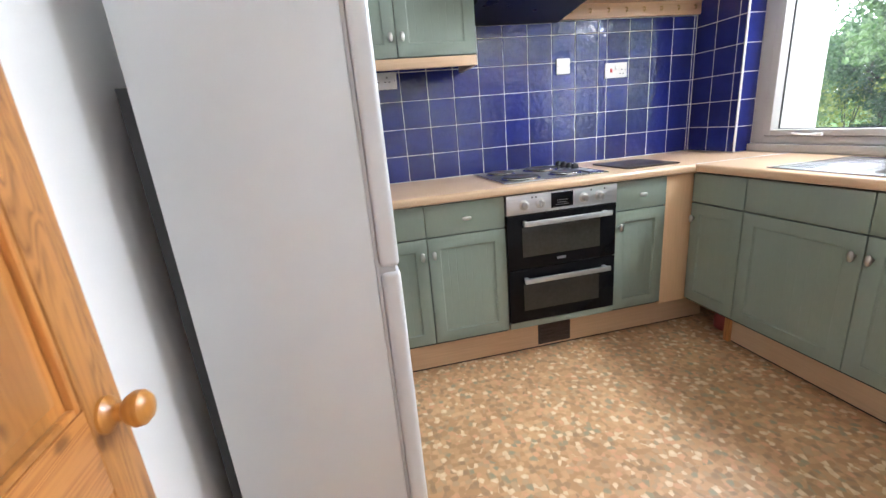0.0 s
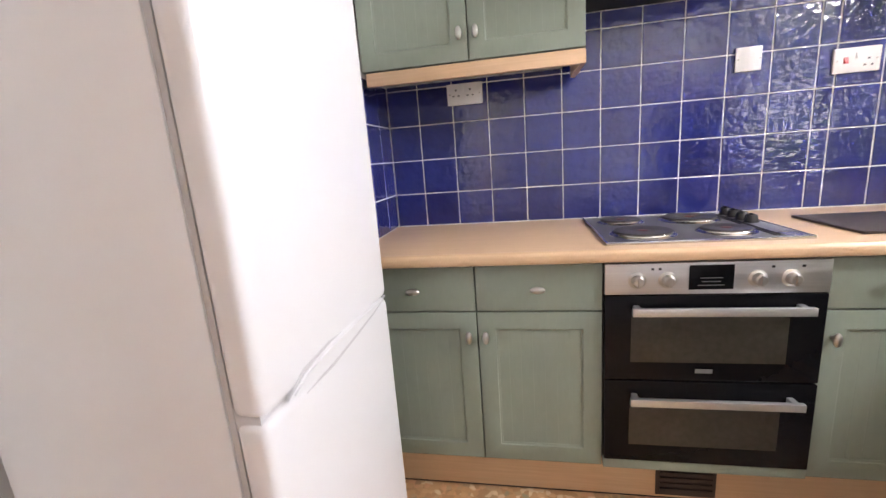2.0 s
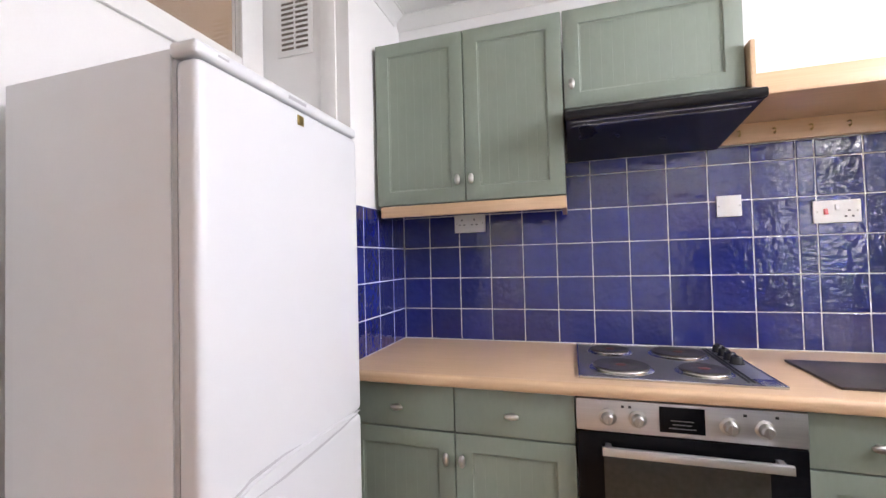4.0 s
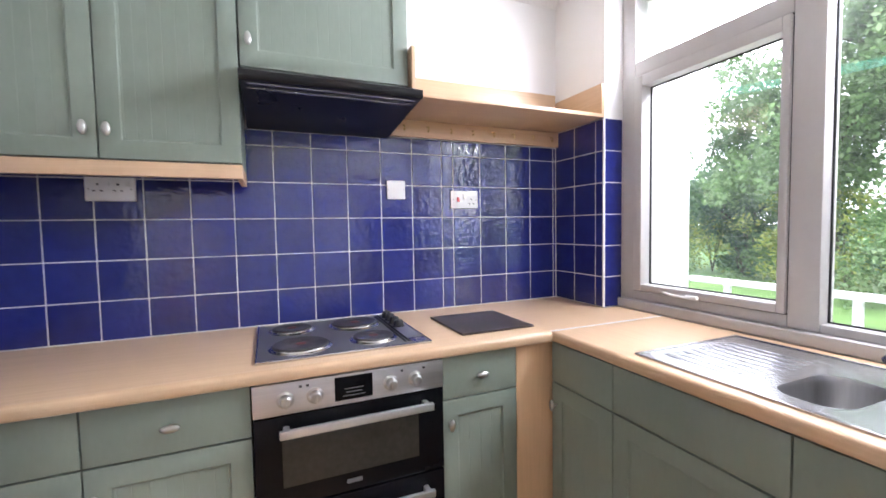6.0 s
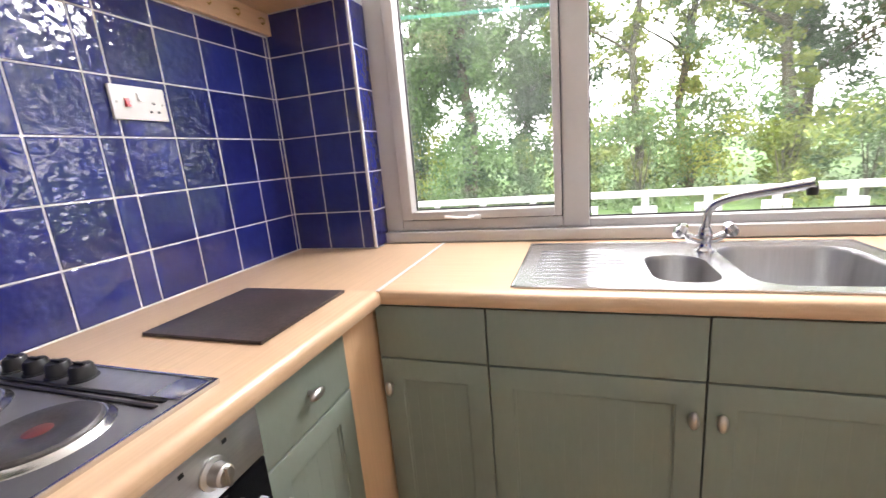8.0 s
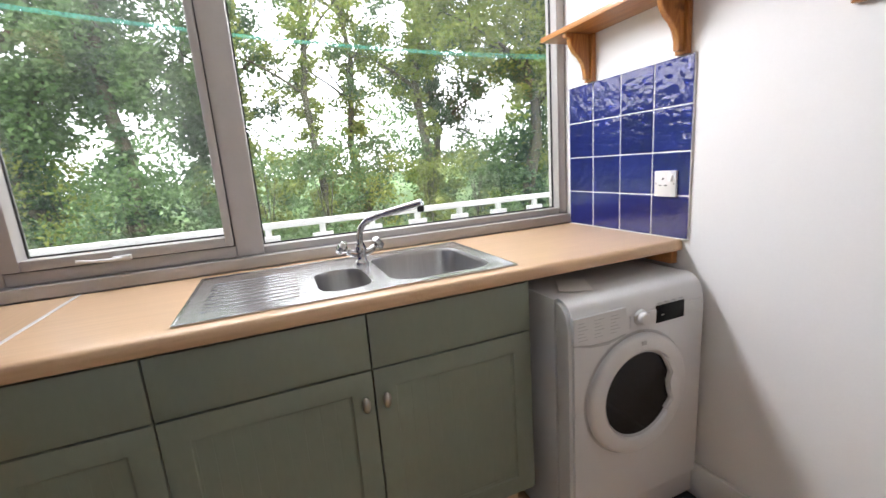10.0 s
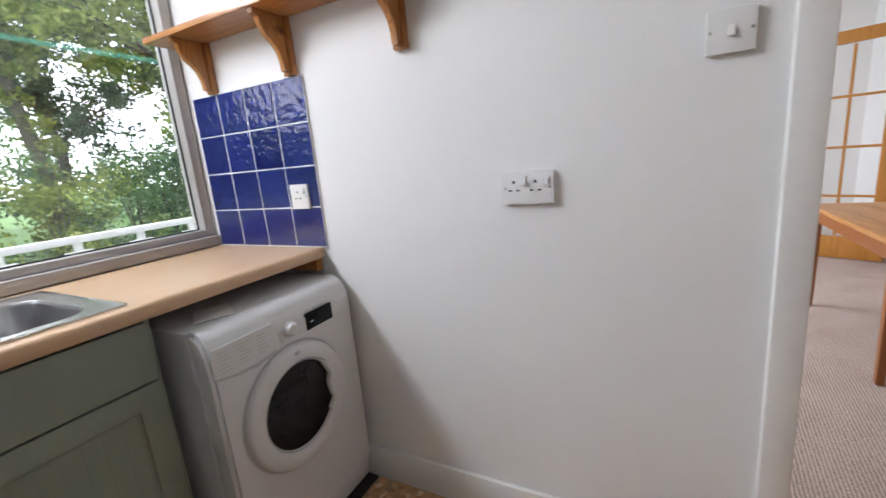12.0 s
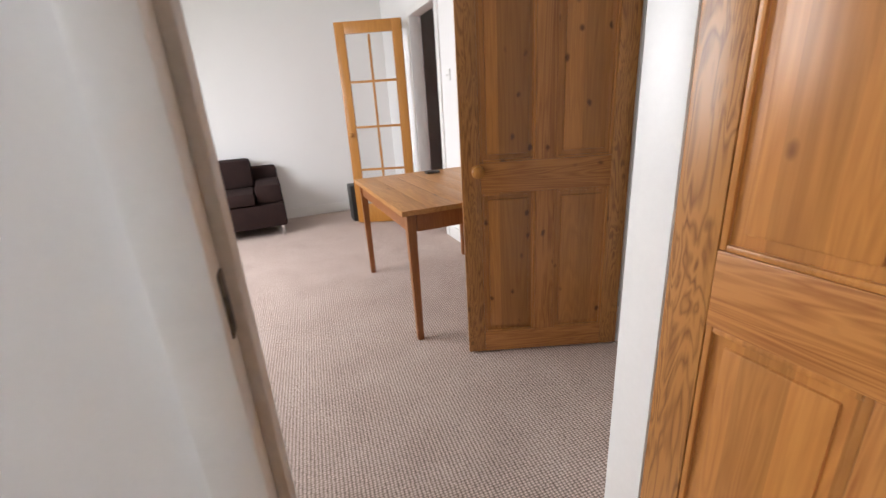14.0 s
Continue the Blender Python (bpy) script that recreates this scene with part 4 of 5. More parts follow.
solo("pelmet", boxes((0.690, 2.618, 1.562, 1.466, 2.640, 1.610), (1.446, 2.6405, 1.562, 1.466, 2.905, 1.610), bevel=0.004), M_BEECH, "beech light pelmet under the wall cabinets", "pelmet")
hd = thing("cooker_hood", pose(1.77, 2.7, 1.79), "black sloping cooker hood above the hob", "cooker hood")
bm = bmesh.new()
prism(bm, [(2.472, 1.846), (2.470, 1.880), (2.612, 1.9365), (2.924, 1.9365), (2.924, 1.800)], 1.474, 2.060, m=ALONG_X)
part("body", bm, M_HOOD, hd)
bm = bmesh.new()
prism(bm, [(2.4695, 1.846), (2.460, 1.848), (2.455, 1.855), (2.454, 1.868), (2.458, 1.877), (2.4695, 1.8815)], 1.470, 2.064, 0.0015, ALONG_X)
part("visor", bm, M_HOOD, hd, "glossy black visor lip")
# Two thin bright lines across the underside slope, just behind the visor.
for y in (2.484, 2.520):
    z = 1.846 - (y - 2.472) * 0.1018
    bm = bmesh.new()
    prism(bm, [(y, z - 0.0024), (y, z + 0.002), (y + 0.004, z + 0.002), (y + 0.004, z - 0.0028)], 1.492, 2.042, m=ALONG_X)
    part("trim", bm, M_RING, hd, "thin bright line across the hood underside")
for k in range(26):
    x = 1.66 + k * 0.0088
    bm = bmesh.new()
    prism(bm, [(2.545, 1.9106), (2.545, 1.9120), (2.590, 1.9299), (2.590, 1.9286)], x, x + 0.0048, m=ALONG_X)
    part("vent_slot", bm, M_BLACK, hd)
bm = bmesh.new()
prism(bm, [(2.515, 1.8986), (2.515, 1.9012), (2.532, 1.9080), (2.532, 1.9054)], 1.70, 1.84, 0.0006, ALONG_X)
part("slide_switch", bm, M_BLACK, hd, "black slider on the sloping front")
sh = thing("shelf", pose(2.54, 2.75, 1.88), "beech wall shelf with upstand and cup hook rail", "shelf")
part("board", boxes((2.068, 2.565, 1.888, 3.009, 2.920, 1.904), bevel=0.0015), M_BEECH, sh)
part("back_board", boxes((2.084, 2.9055, 1.9045, 2.994, 2.9205, 2.085), bevel=0.0015), M_BEECH, sh)
part("end_board", boxes((2.994, 2.567, 1.9045, 3.009, 2.9205, 2.045), bevel=0.0015), M_BEECH_Y, sh)
part("end_board", boxes((2.068, 2.585, 1.9045, 2.083, 2.9205, 2.085), bevel=0.0015), M_BEECH_Y, sh)
rail = part("hook_rail", boxes((2.068, 2.9015, 1.810, 3.015, 2.9205, 1.8875), bevel=0.0015), M_BEECH, sh)
for k in range(8):
    hk = bmesh.new()
    x = 2.13 + k * 0.118
    tube(hk, [(x, 2.902, 1.858), (x, 2.888, 1.858), (x, 2.879, 1.850), (x, 2.880, 1.840), (x, 2.888, 1.836), (x, 2.893, 1.842)], 0.0030, 8)
    part("cup_hook", hk, M_GOLD, rail, "small brass cup hook")


# ---- sockets and switches ----
def plate_thing(name, m, w, h, label, category, gangs=0, toggles=(), slots=True, red=False, material=None, deep=0.0):
    """A wall plate that faces local -y, with its back at y = 0; deep adds a surface box behind it."""
    p = thing(name, m, label, category, "sockets and switches")
    f = -deep
    pl = part("plate", boxes((-w / 2, f - 0.010, -h / 2, w / 2, f - 0.0002, h / 2), bevel=0.0028), material or M_PLASTIC, p, local=True)
    if deep:
        part("back_box", boxes((-w / 2 + 0.0015, f, -h / 2 + 0.0015, w / 2 - 0.0015, -0.0002, h / 2 - 0.0015), bevel=0.002), material or M_PLASTIC, p, local=True)
    for g in range(gangs):
        cx = (g - (gangs - 1) / 2) * 0.060 - 0.007
        if slots:
            for dx, dz, a, b in ((0, 0.017, 0.0075, 0.0075), (-0.011, -0.006, 0.0095, 0.0045), (0.011, -0.006, 0.0095, 0.0045)):
                part("slot", boxes((cx + dx - a / 2, f - 0.0106, dz - b / 2, cx + dx + a / 2, f - 0.0101, dz + b / 2)), M_SOCKET_HOLE, pl, local=True)
    for i, (x, z) in enumerate(toggles):
        rk = bmesh.new()
        prism(rk, [(f - 0.0098, z - 0.011), (f - 0.0185, z - 0.011), (f - 0.0125, z + 0.011), (f - 0.0098, z + 0.011)], x - 0.0065, x + 0.0065, 0.0012, ALONG_X)
        part("rocker", rk, M_RED if red and i == 0 else M_PLASTIC, pl, "red rocker switch" if red and i == 0 else "", local=True)
    for x in (-w * 0.42, w * 0.42):
        sc = bmesh.new()
        cyl(sc, (x, f - 0.0097, 0), 0.0034, -0.0009, "y", 12)
        part("screw", sc, M_PEWTER, pl, local=True)
    return p


S = pose(0, 0, 0, 0, 0, 180)
plate_thing("socket", pose(1.727, YS, 1.170) @ S, 0.146, 0.088, "white double plug socket on the white wall", "socket", 2, ((-0.008, 0.021), (0.054, 0.021)), deep=0.007)
plate_thing("light_switch", pose(1.280, YS, 1.476) @ S, 0.088, 0.088, "white single light switch beside the doorway", "light switch", 0, ((0, 0),), deep=0.007)
plate_thing("socket", pose(2.578, YS + 0.0085, 1.178) @ S, 0.086, 0.090, "white single socket on the blue tiles", "socket", 1, ((0.024, 0.021),))
plate_thing("socket", pose(1.017, 2.9245, 1.545), 0.150, 0.086, "white double socket under the wall cabinets", "socket", 2, ((-0.008, 0.021), (0.054, 0.021)), deep=0.012)
plate_thing("blank_plate", pose(2.093, 2.9245, 1.564), 0.088, 0.086, "white blank wall plate on the blue tiles", "wall plate", 0, ())
plate_thing("cooker_switch", pose(2.445, 2.9245, 1.522), 0.148, 0.086, "white cooker switch with a red rocker and socket", "switch", 0, ((-0.036, 0), (0.0, 0.016)), red=True)
ck = thing("fused_outlet_slots", pose(2.48, 2.914, 1.512), "three dark slots of the cooker socket", "socket")
for dx, dz in ((0, 0.012), (-0.011, -0.010), (0.011, -0.010)):
    part("slot", boxes((2.482 + dx - 0.004, 2.9136, 1.512 + dz - 0.003, 2.482 + dx + 0.004, 2.9144, 1.512 + dz + 0.003)), M_SOCKET_HOLE, ck)

# ---- fridge freezer ----
fr = thing("fridge_freezer", pose(0.58, 1.80, FZ), "tall white fridge freezer standing in the recess", "fridge")
part("body", boxes((0.345, 1.530, FZ + 0.03, 0.803, 2.085, 1.766), bevel=0.005), M_APPL, fr)
tcap = bmesh.new()
box(tcap, 0.8035, 1.526, 1.7475, 0.866, 2.089, 1.775, 0.011, 4)
part("top_cap", tcap, M_APPL, fr)
part("back_panel", boxes((0.315, 1.55, FZ + 0.04, 0.3445, 2.06, 1.42)), M_BLACK, fr, "black rear panel of the fridge")
part("seal", boxes((0.8035, 1.534, FZ + 0.05, 0.8135, 2.081, 1.746)), M_APPL_GREY, fr, "grey door seal")
for nm, z0, z1 in (("fridge_door", 0.939, 1.743), ("freezer_door", FZ + 0.06, 0.929)):
    db = bmesh.new()
    box(db, 0.814, 1.528, z0, 0.868, 2.087, z1, 0.018, 5)
    part(nm, db, M_APPL, fr)
part("divider", boxes((0.8138, 1.535, 0.915, 0.855, 2.08, 0.953)), M_APPL_GREY, fr, "grey gap between the two doors")
hb = bmesh.new()
prism(hb, [(1.585, 0.934), (1.640, 0.922), (1.740, 0.918), (1.860, 0.924), (1.980, 0.931), (2.055, 0.937), (2.040, 0.944), (1.960, 0.949), (1.860, 0.954), (1.740, 0.957), (1.640, 0.951)], 0.862, 0.874, 0.004, ALONG_X)
part("handle", hb, M_APPL, fr, "leaf-shaped white moulded handle")
hb = bmesh.new()
prism(hb, [(1.590, 0.940), (1.640, 0.953), (1.740, 0.959), (1.800, 0.958), (1.740, 0.964), (1.640, 0.960)], 0.862, 0.8695, m=ALONG_X)
part("handle_recess", hb, M_APPL_GREY, fr, "grey finger recess")
hb = bmesh.new()
prism(hb, [(1.640, 0.915), (1.740, 0.910), (1.860, 0.916), (1.980, 0.924), (2.075, 0.940), (2.055, 0.935), (1.980, 0.929), (1.860, 0.922), (1.740, 0.916)], 0.862, 0.8695, m=ALONG_X)
part("handle_recess", hb, M_APPL_GREY, fr, "grey finger recess")
part("badge", boxes((0.8682, 1.802, 1.704, 0.8712, 1.824, 1.733 - 0.006), bevel=0.001), M_GOLD, fr, "small gold badge")
part("maker_mark", boxes((0.8662, 1.775, 1.757, 0.8670, 1.84, 1.765)), M_GREY_LINE, fr)
part("maker_mark", boxes((0.8662, 1.575, 1.760, 0.8670, 1.60, 1.764)), M_GREY_LINE, fr)
for x in (0.38, 0.79):
    for y in (1.56, 2.05):
        ft = bmesh.new()
        cyl(ft, (x, y, FZ), 0.016, 0.032, n=12)
        part("foot", ft, M_BLACK, fr)

# ---- washing machine ----
wmc = thing("washing_machine", pose(2.73, 0.745, FZ), "white front-loading washing machine under the worktop", "washing machine")
part("body", boxes((2.486, 0.447, FZ + 0.02, 2.99, 0.997, 0.886), bevel=0.010), M_APPL, wmc)
bm = bmesh.new()
prism(bm, [(2.484, 0.150), (2.418, 0.150), (2.410, 0.160), (2.408, 0.30), (2.408, 0.780), (2.410, 0.815), (2.416, 0.842), (2.427, 0.864), (2.443, 0.879), (2.464, 0.888), (2.484, 0.890)], 0.446, 0.998, 0.011, ALONG_Y)
part("front_panel", bm, M_APPL, wmc, "curved white front moulding")
cpn = part("control_panel", boxes((2.4062, 0.470, 0.768, 2.4105, 0.778, 0.812), bevel=0.0015), M_APPL, wmc, "white control strip with printed marks")
part("display", boxes((2.4042, 0.551, 0.766, 2.4102, 0.671, 0.822), bevel=0.0012), M_BLACK_GLASS, cpn, "black display window")
part("display_light", boxes((2.4036, 0.640, 0.788, 2.4041, 0.652, 0.792)), M_GREY_LINE, cpn)
kb = bmesh.new()
lathe(kb, [(0.026, 0), (0.025, 0.006), (0.021, 0.010), (0.0195, 0.020), (0.015, 0.024), (0, 0.025)], pose(2.4075, 0.738, 0.800, 0, -90))
part("dial", kb, M_APPL, cpn, "round white programme dial")
bm = bmesh.new()
prism(bm, [(0.990, 0.845), (0.990, 0.768), (0.930, 0.756), (0.860, 0.752), (0.795, 0.762), (0.795, 0.845)], 2.4050, 2.4105, 0.0015, ALONG_X)
part("drawer", bm, M_APPL, wmc, "detergent drawer front with printed programme list")
bm = bmesh.new()
prism(bm, [(0.990, 0.7655), (0.930, 0.7535), (0.860, 0.7495), (0.795, 0.7595), (0.795, 0.7560), (0.862, 0.7400), (0.930, 0.7455), (0.990, 0.7605)], 2.4066, 2.4082, m=ALONG_X)
part("drawer_grip", bm, M_APPL_GREY, wmc, "shaded grip hollow under the drawer")
for col in range(3):
    for k in range(6):
        y = 0.976 - col * 0.060
        part("legend", boxes((2.4045, y - 0.036 + 0.007 * ((k + col) % 3), 0.775 + k * 0.0105, 2.4049, y, 0.7765 + k * 0.0105)), M_GREY_LINE, wmc)
for k in range(4):
    part("legend", boxes((2.4070, 0.556 + k * 0.031, 0.829, 2.4095, 0.574 + k * 0.031, 0.8305)), M_GREY_LINE, cpn)
DC = (0.748, 0.553)
groove = bmesh.new()
lathe(groove, [(0.198, 0), (0.206, 0.0006), (0.206, 0.0013), (0.19, 0.0013)], pose(2.4078, *DC, 0, -90), 64)
part("groove", groove, M_APPL_GREY, wmc)
door = bmesh.new()
lathe(door, [(0.197, 0), (0.198, 0.010), (0.194, 0.019), (0.186, 0.024), (0.160, 0.027), (0.148, 0.024), (0.143, 0.014), (0.141, -0.004)], pose(2.4075, *DC, 0, -90), 64)
dd = part("door", door, M_APPL, wmc, "round white porthole door")
gl = bmesh.new()
lathe(gl, [(0.142, 0.012), (0.136, 0.004), (0.128, 0.0016), (0.110, 0.0012), (0.085, 0.0015), (0.045, 0.0020), (0.004, 0.0022), (0, 0.0022)], pose(2.4075, *DC, 0, -90), 48)
part("porthole_glass", gl, mat("porthole_glass", (0.016, 0.012, 0.011), 0.07, vary=0.25, scale=10, spec=0.22), dd, "dark porthole glass bowl")
gk = bmesh.new()
lathe(gk, [(0.143, 0.004), (0.1445, 0.016), (0.140, 0.019), (0.136, 0.010), (0.133, 0.003)], pose(2.4075, *DC, 0, -90), 48)
part("gasket", gk, M_APPL_GREY, dd)
M_DRUM = mat("dim_drum_steel", (0.13, 0.12, 0.115), 0.35, 0.6, 0.1)
for r0, dy, dz in ((0.112, -0.004, -0.008), (0.094, 0.010, -0.010), (0.070, 0.022, -0.014)):
    dr_ = bmesh.new()
    lathe(dr_, [(r0, 0.0015), (r0 - 0.001, 0.0034), (r0 - 0.005, 0.0034), (r0 - 0.006, 0.0018)], pose(2.4075, DC[0] + dy, DC[1] + dz, 0, -90), 48)
    part("drum_rim", dr_, M_DRUM, dd, "dim steel drum rim behind the glass")
hl = bmesh.new()
prism(hl, [(0.660, 0.660), (0.622, 0.640), (0.602, 0.600), (0.598, 0.545), (0.608, 0.480), (0.630, 0.462), (0.646, 0.478), (0.622, 0.505), (0.632, 0.535), (0.638, 0.570), (0.628, 0.600), (0.640, 0.625)], -0.010, 0.010, 0.004, Matrix(((0, 0, 1, 2.388), (1, 0, 0, 0), (0, 1, 0, 0), (0, 0, 0, 1))))
part("door_handle", hl, M_APPL, dd, "moulded door grip")
part("logo_plate", boxes((2.3795, 0.738, 0.722, 2.3808, 0.756, 0.734)), M_GREY_LINE, dd)
for y in (0.50, 0.95):
    for x in (2.50, 2.94):
        ft = bmesh.new()
        cyl(ft, (x, y, FZ), 0.018, 0.022, n=12)
        part("foot", ft, M_BLACK, wmc)
part("kick_panel", boxes((2.424, 0.450, FZ + 0.021, 2.4855, 0.994, FZ + 0.1085), bevel=0.003), M_APPL, wmc)
solo("floor_mat", boxes((2.385, 0.452, FZ + 0.0005, 2.50, 0.640, FZ + 0.008), bevel=0.002), M_BLACK, "black anti-vibration strip under the washing machine", "mat")
bm = bmesh.new()
prism(bm, [(2.47, 0.86), (2.58, 0.80), (2.63, 0.88), (2.52, 0.95)], 0.8905, 0.893)
solo("instruction_leaflet", bm, M_PLASTIC, "folded white paper leaflet on the washing machine", "leaflet")

# ---- pine shelf on the socket wall ----
ps = thing("bracket_shelf", pose(2.5, 0.5, 1.6), "varnished pine shelf on three shaped brackets", "shelf")
part("board", boxes((1.90, YS + 0.0005, 1.772, 3.098, YS + 0.150, 1.792), bevel=0.003), M_PINE_X, ps)
for x in (2.085, 2.533, 2.955):
    br = bmesh.new()
    pts = [(0.0, 0.0), (0.022, 0.0), (0.024, 0.03), (0.034, 0.060), (0.052, 0.082), (0.076, 0.100), (0.094, 0.125), (0.100, 0.150), (0.118, 0.158), (0.120, 0.172), (0.0, 0.172)]
    prism(br, pts, x - 0.011, x + 0.011, 0.002, Matrix(((0, 0, 1, 0), (1, 0, 0, YS + 0.021), (0, 1, 0, 1.5998), (0, 0, 0, 1))))
    b = part("bracket", br, M_PINE, ps)
    part("wall_batten", boxes((x - 0.022, YS + 0.0005, 1.590, x + 0.022, YS + 0.0205, 1.7715), bevel=0.002), M_PINE, b)


# ---- doors ----
def pine_door(name, m, w, h, label, knob_x, kind="structure"):
    """A six-panel door: hinge at x = 0, thickness from y = -19 to 19 mm."""
    d = thing(name, m, label, "door", kind=kind)
    t, st = 0.019, 0.080
    part("stile", boxes((0, -t, 0, st, t, h), bevel=0.003), M_PINE_STILE, d, local=True)
    part("stile", boxes((w - st, -t, 0, w, t, h), bevel=0.003), M_PINE_STILE, d, local=True)
    mid = (w - 0.085) / 2
    rails = ((0.0, 0.105), (0.785, 0.918), (1.585, 1.665), (h - 0.10, h))
    for a, b in rails:
        part("rail", boxes((st, -t + 0.0006, a, w - st, t - 0.0006, b), bevel=0.003), M_PINE_X, d, local=True)
    for (_, a), (b, _) in zip(rails, rails[1:]):
        part("muntin", boxes((mid, -t + 0.0012, a, mid + 0.085, t - 0.0012, b), bevel=0.003), M_PINE, d, local=True)
        for x0, x1 in ((st, mid), (mid + 0.085, w - st)):
            bm = bmesh.new()
            box(bm, x0, -0.006, a, x1, 0.006, b)
            box(bm, x0 + 0.030, -0.0125, a + 0.030, x1 - 0.030, 0.0125, b - 0.030, 0.006)
            for s in (-1, 1):
                y0, y1 = sorted((s * 0.0058, s * 0.0165))
                for q in ((x0, y0, a, x0 + 0.011, y1, b), (x1 - 0.011, y0, a, x1, y1, b), (x0 + 0.011, y0, a, x1 - 0.011, y1, a + 0.011), (x0 + 0.011, y0, b - 0.011, x1 - 0.011, y1, b)):
                    box(bm, *q, 0.0035)
            part("panel", bm, M_PINE_PANEL, d, local=True)
    for s in (1, -1):
        kb = bmesh.new()
        lathe(kb, [(0.027, 0), (0.027, 0.005), (0.021, 0.009), (0.0135, 0.015), (0.0135, 0.024), (0.021, 0.030), (0.0265, 0.040), (0.0255, 0.050), (0.018, 0.058), (0.006, 0.061), (0, 0.061)], pose(knob_x, s * t, 0.885, -90 * s))
        part("knob", kb, M_OAK, d, "round turned wooden knob", local=True)
    for z in (0.2, h - 0.25):
        hg = bmesh.new()
        cyl(hg, (0, t + 0.004, z), 0.005, 0.08, n=12)
        part("hinge", hg, M_PEWTER, d, local=True)
    return d


pine_door("door_1", pose(0.384, 0.449, FZ + 0.008, 0, 0, 91.5), 0.680, 1.965, "varnished knotty pine panelled kitchen door standing open", 0.634)
pine_door("door_2", pose(-0.392, -0.437, FZ + 0.010, 0, 0, -20.6), 0.722, 1.965, "varnished knotty pine panelled door standing open on carpet", 0.655)

# ---- living room shell ----
LX, LY, LZ = -0.42, -4.27, 2.50
solo("floor_living", boxes((-0.52, -4.4, -0.1, 3.34, 0.3715, FZ)), M_CARPET, "beige woven loop-pile carpet in the living room", "carpet", "structure", smooth=False)
solo("ceiling_living", boxes((-0.52, -4.4, LZ, 3.34, 0.315, LZ + 0.12)), M_CEIL, "white painted living room ceiling", "ceiling", "structure", smooth=False)
wall("wall_living_south", (-1.5, -4.4, -0.1, 3.34, LY, 2.75))
wall("wall_living_west", (LX - 0.1, LY, -0.1, LX, -3.262, LZ), (LX - 0.1, -3.262, 2.03, LX, -2.60, LZ), (LX - 0.1, -2.60, -0.1, LX, -0.442, LZ), (LX - 0.1, -0.442, 2.03, LX, 0.28, LZ), (LX - 0.1, 0.28, -0.1, LX, 0.43, LZ), label="white painted living room wall with doorways")
wall("wall_living_east", (3.20, LY, -0.1, 3.34, -3.4, LZ), (3.20, -1.0, -0.1, 3.34, 0.315, LZ), (3.20, -3.4, -0.1, 3.34, -1.0, 0.85), (3.20, -3.4, 2.3, 3.34, -1.0, LZ))
wall("wall_hall", (-1.6, LY, -0.1, -1.5, 3.06, 2.75), (-1.5, 2.96, -0.1, 0.0, 3.06, 2.75), material=M_TAN_HALL, label="tan painted hall wall seen through openings")
solo("floor_hall", boxes((-1.5, LY, -0.1, -0.52, 2.96, FZ), (-0.52, 0.43, -0.1, 0.13, 2.96, FZ)), M_CARPET, "beige carpet in the hall", "carpet", "structure", smooth=False)
solo("ceiling_hall", boxes((-1.5, LY, 2.64, -0.52, 2.96, 2.75), (-0.52, 0.43, 2.64, 0.13, 2.96, 2.75)), M_CEIL, "white painted hall ceiling", "ceiling", "structure", smooth=False)
cornice("cornice_living_south", (LX, LY), (3.20, LY), (0, 1), LZ - 0.002)
cornice("cornice_living_west", (LX, LY + 0.06), (LX, 0.31), (1, 0), LZ - 0.002)
bm = bmesh.new()
box(bm, LX + 0.02, LY, FZ, 3.20, LY + 0.018, FZ + 0.11, 0.005)
solo("baseboard_south", bm, M_GLOSS, "white gloss-painted living room skirting board", "skirting", "structure")
bm = bmesh.new()
box(bm, LX, -2.53, FZ, LX + 0.018, -0.52, FZ + 0.11, 0.005)
solo("baseboard_west", bm, M_GLOSS, "white gloss-painted living room skirting board", "skirting", "structure")
for nm, y0, y1 in (("door_frame_2", -3.262, -2.60), ("door_frame_3", -0.442, 0.28)):
    f = thing(nm, pose(LX, (y0 + y1) / 2, FZ), "white painted timber door frame in the living room", "door frame", kind="structure")
    part("jamb", boxes((LX - 0.11, y0 - 0.055, FZ, LX + 0.014, y0 + 0.012, 2.03), bevel=0.004), M_GLOSS, f)
    part("jamb", boxes((LX - 0.11, y1 - 0.012, FZ, LX + 0.014, y1 + (0.03 if y1 > 0 else 0.055), 2.03), bevel=0.004), M_GLOSS, f)
    part("head", boxes((LX - 0.11, y0 - 0.055, 2.031, LX + 0.014, y1 + (0.03 if y1 > 0 else 0.055), 2.09), bevel=0.004), M_GLOSS, f)
solo("door_3", boxes((LX - 0.60, -3.6, FZ + 0.002, LX - 0.56, -2.2, 2.3), bevel=0.004), M_MAROON, "dark maroon door in the hall", "door", "structure")
plate_thing("light_switch", pose(LX, -2.40, 1.44, 0, 0, 90), 0.086, 0.086, "white light switch beside the glazed door", "light switch", 0, ((0, 0),))

# living room window, out of the walked view
lw = thing("window_3", pose(3.3, -2.2, 0.85), "white framed living room window", "window", kind="structure")
for b in ((3.27, -3.4, 0.85, 3.33, -3.33, 2.3), (3.27, -1.07, 0.85, 3.33, -1.0, 2.3), (3.27, -3.33, 0.85, 3.33, -1.07, 0.92), (3.27, -3.33, 2.23, 3.33, -1.07, 2.3), (3.27, -2.235, 0.92, 3.33, -2.165, 2.23)):
    part("frame", boxes(b, bevel=0.005), M_UPVC, lw)

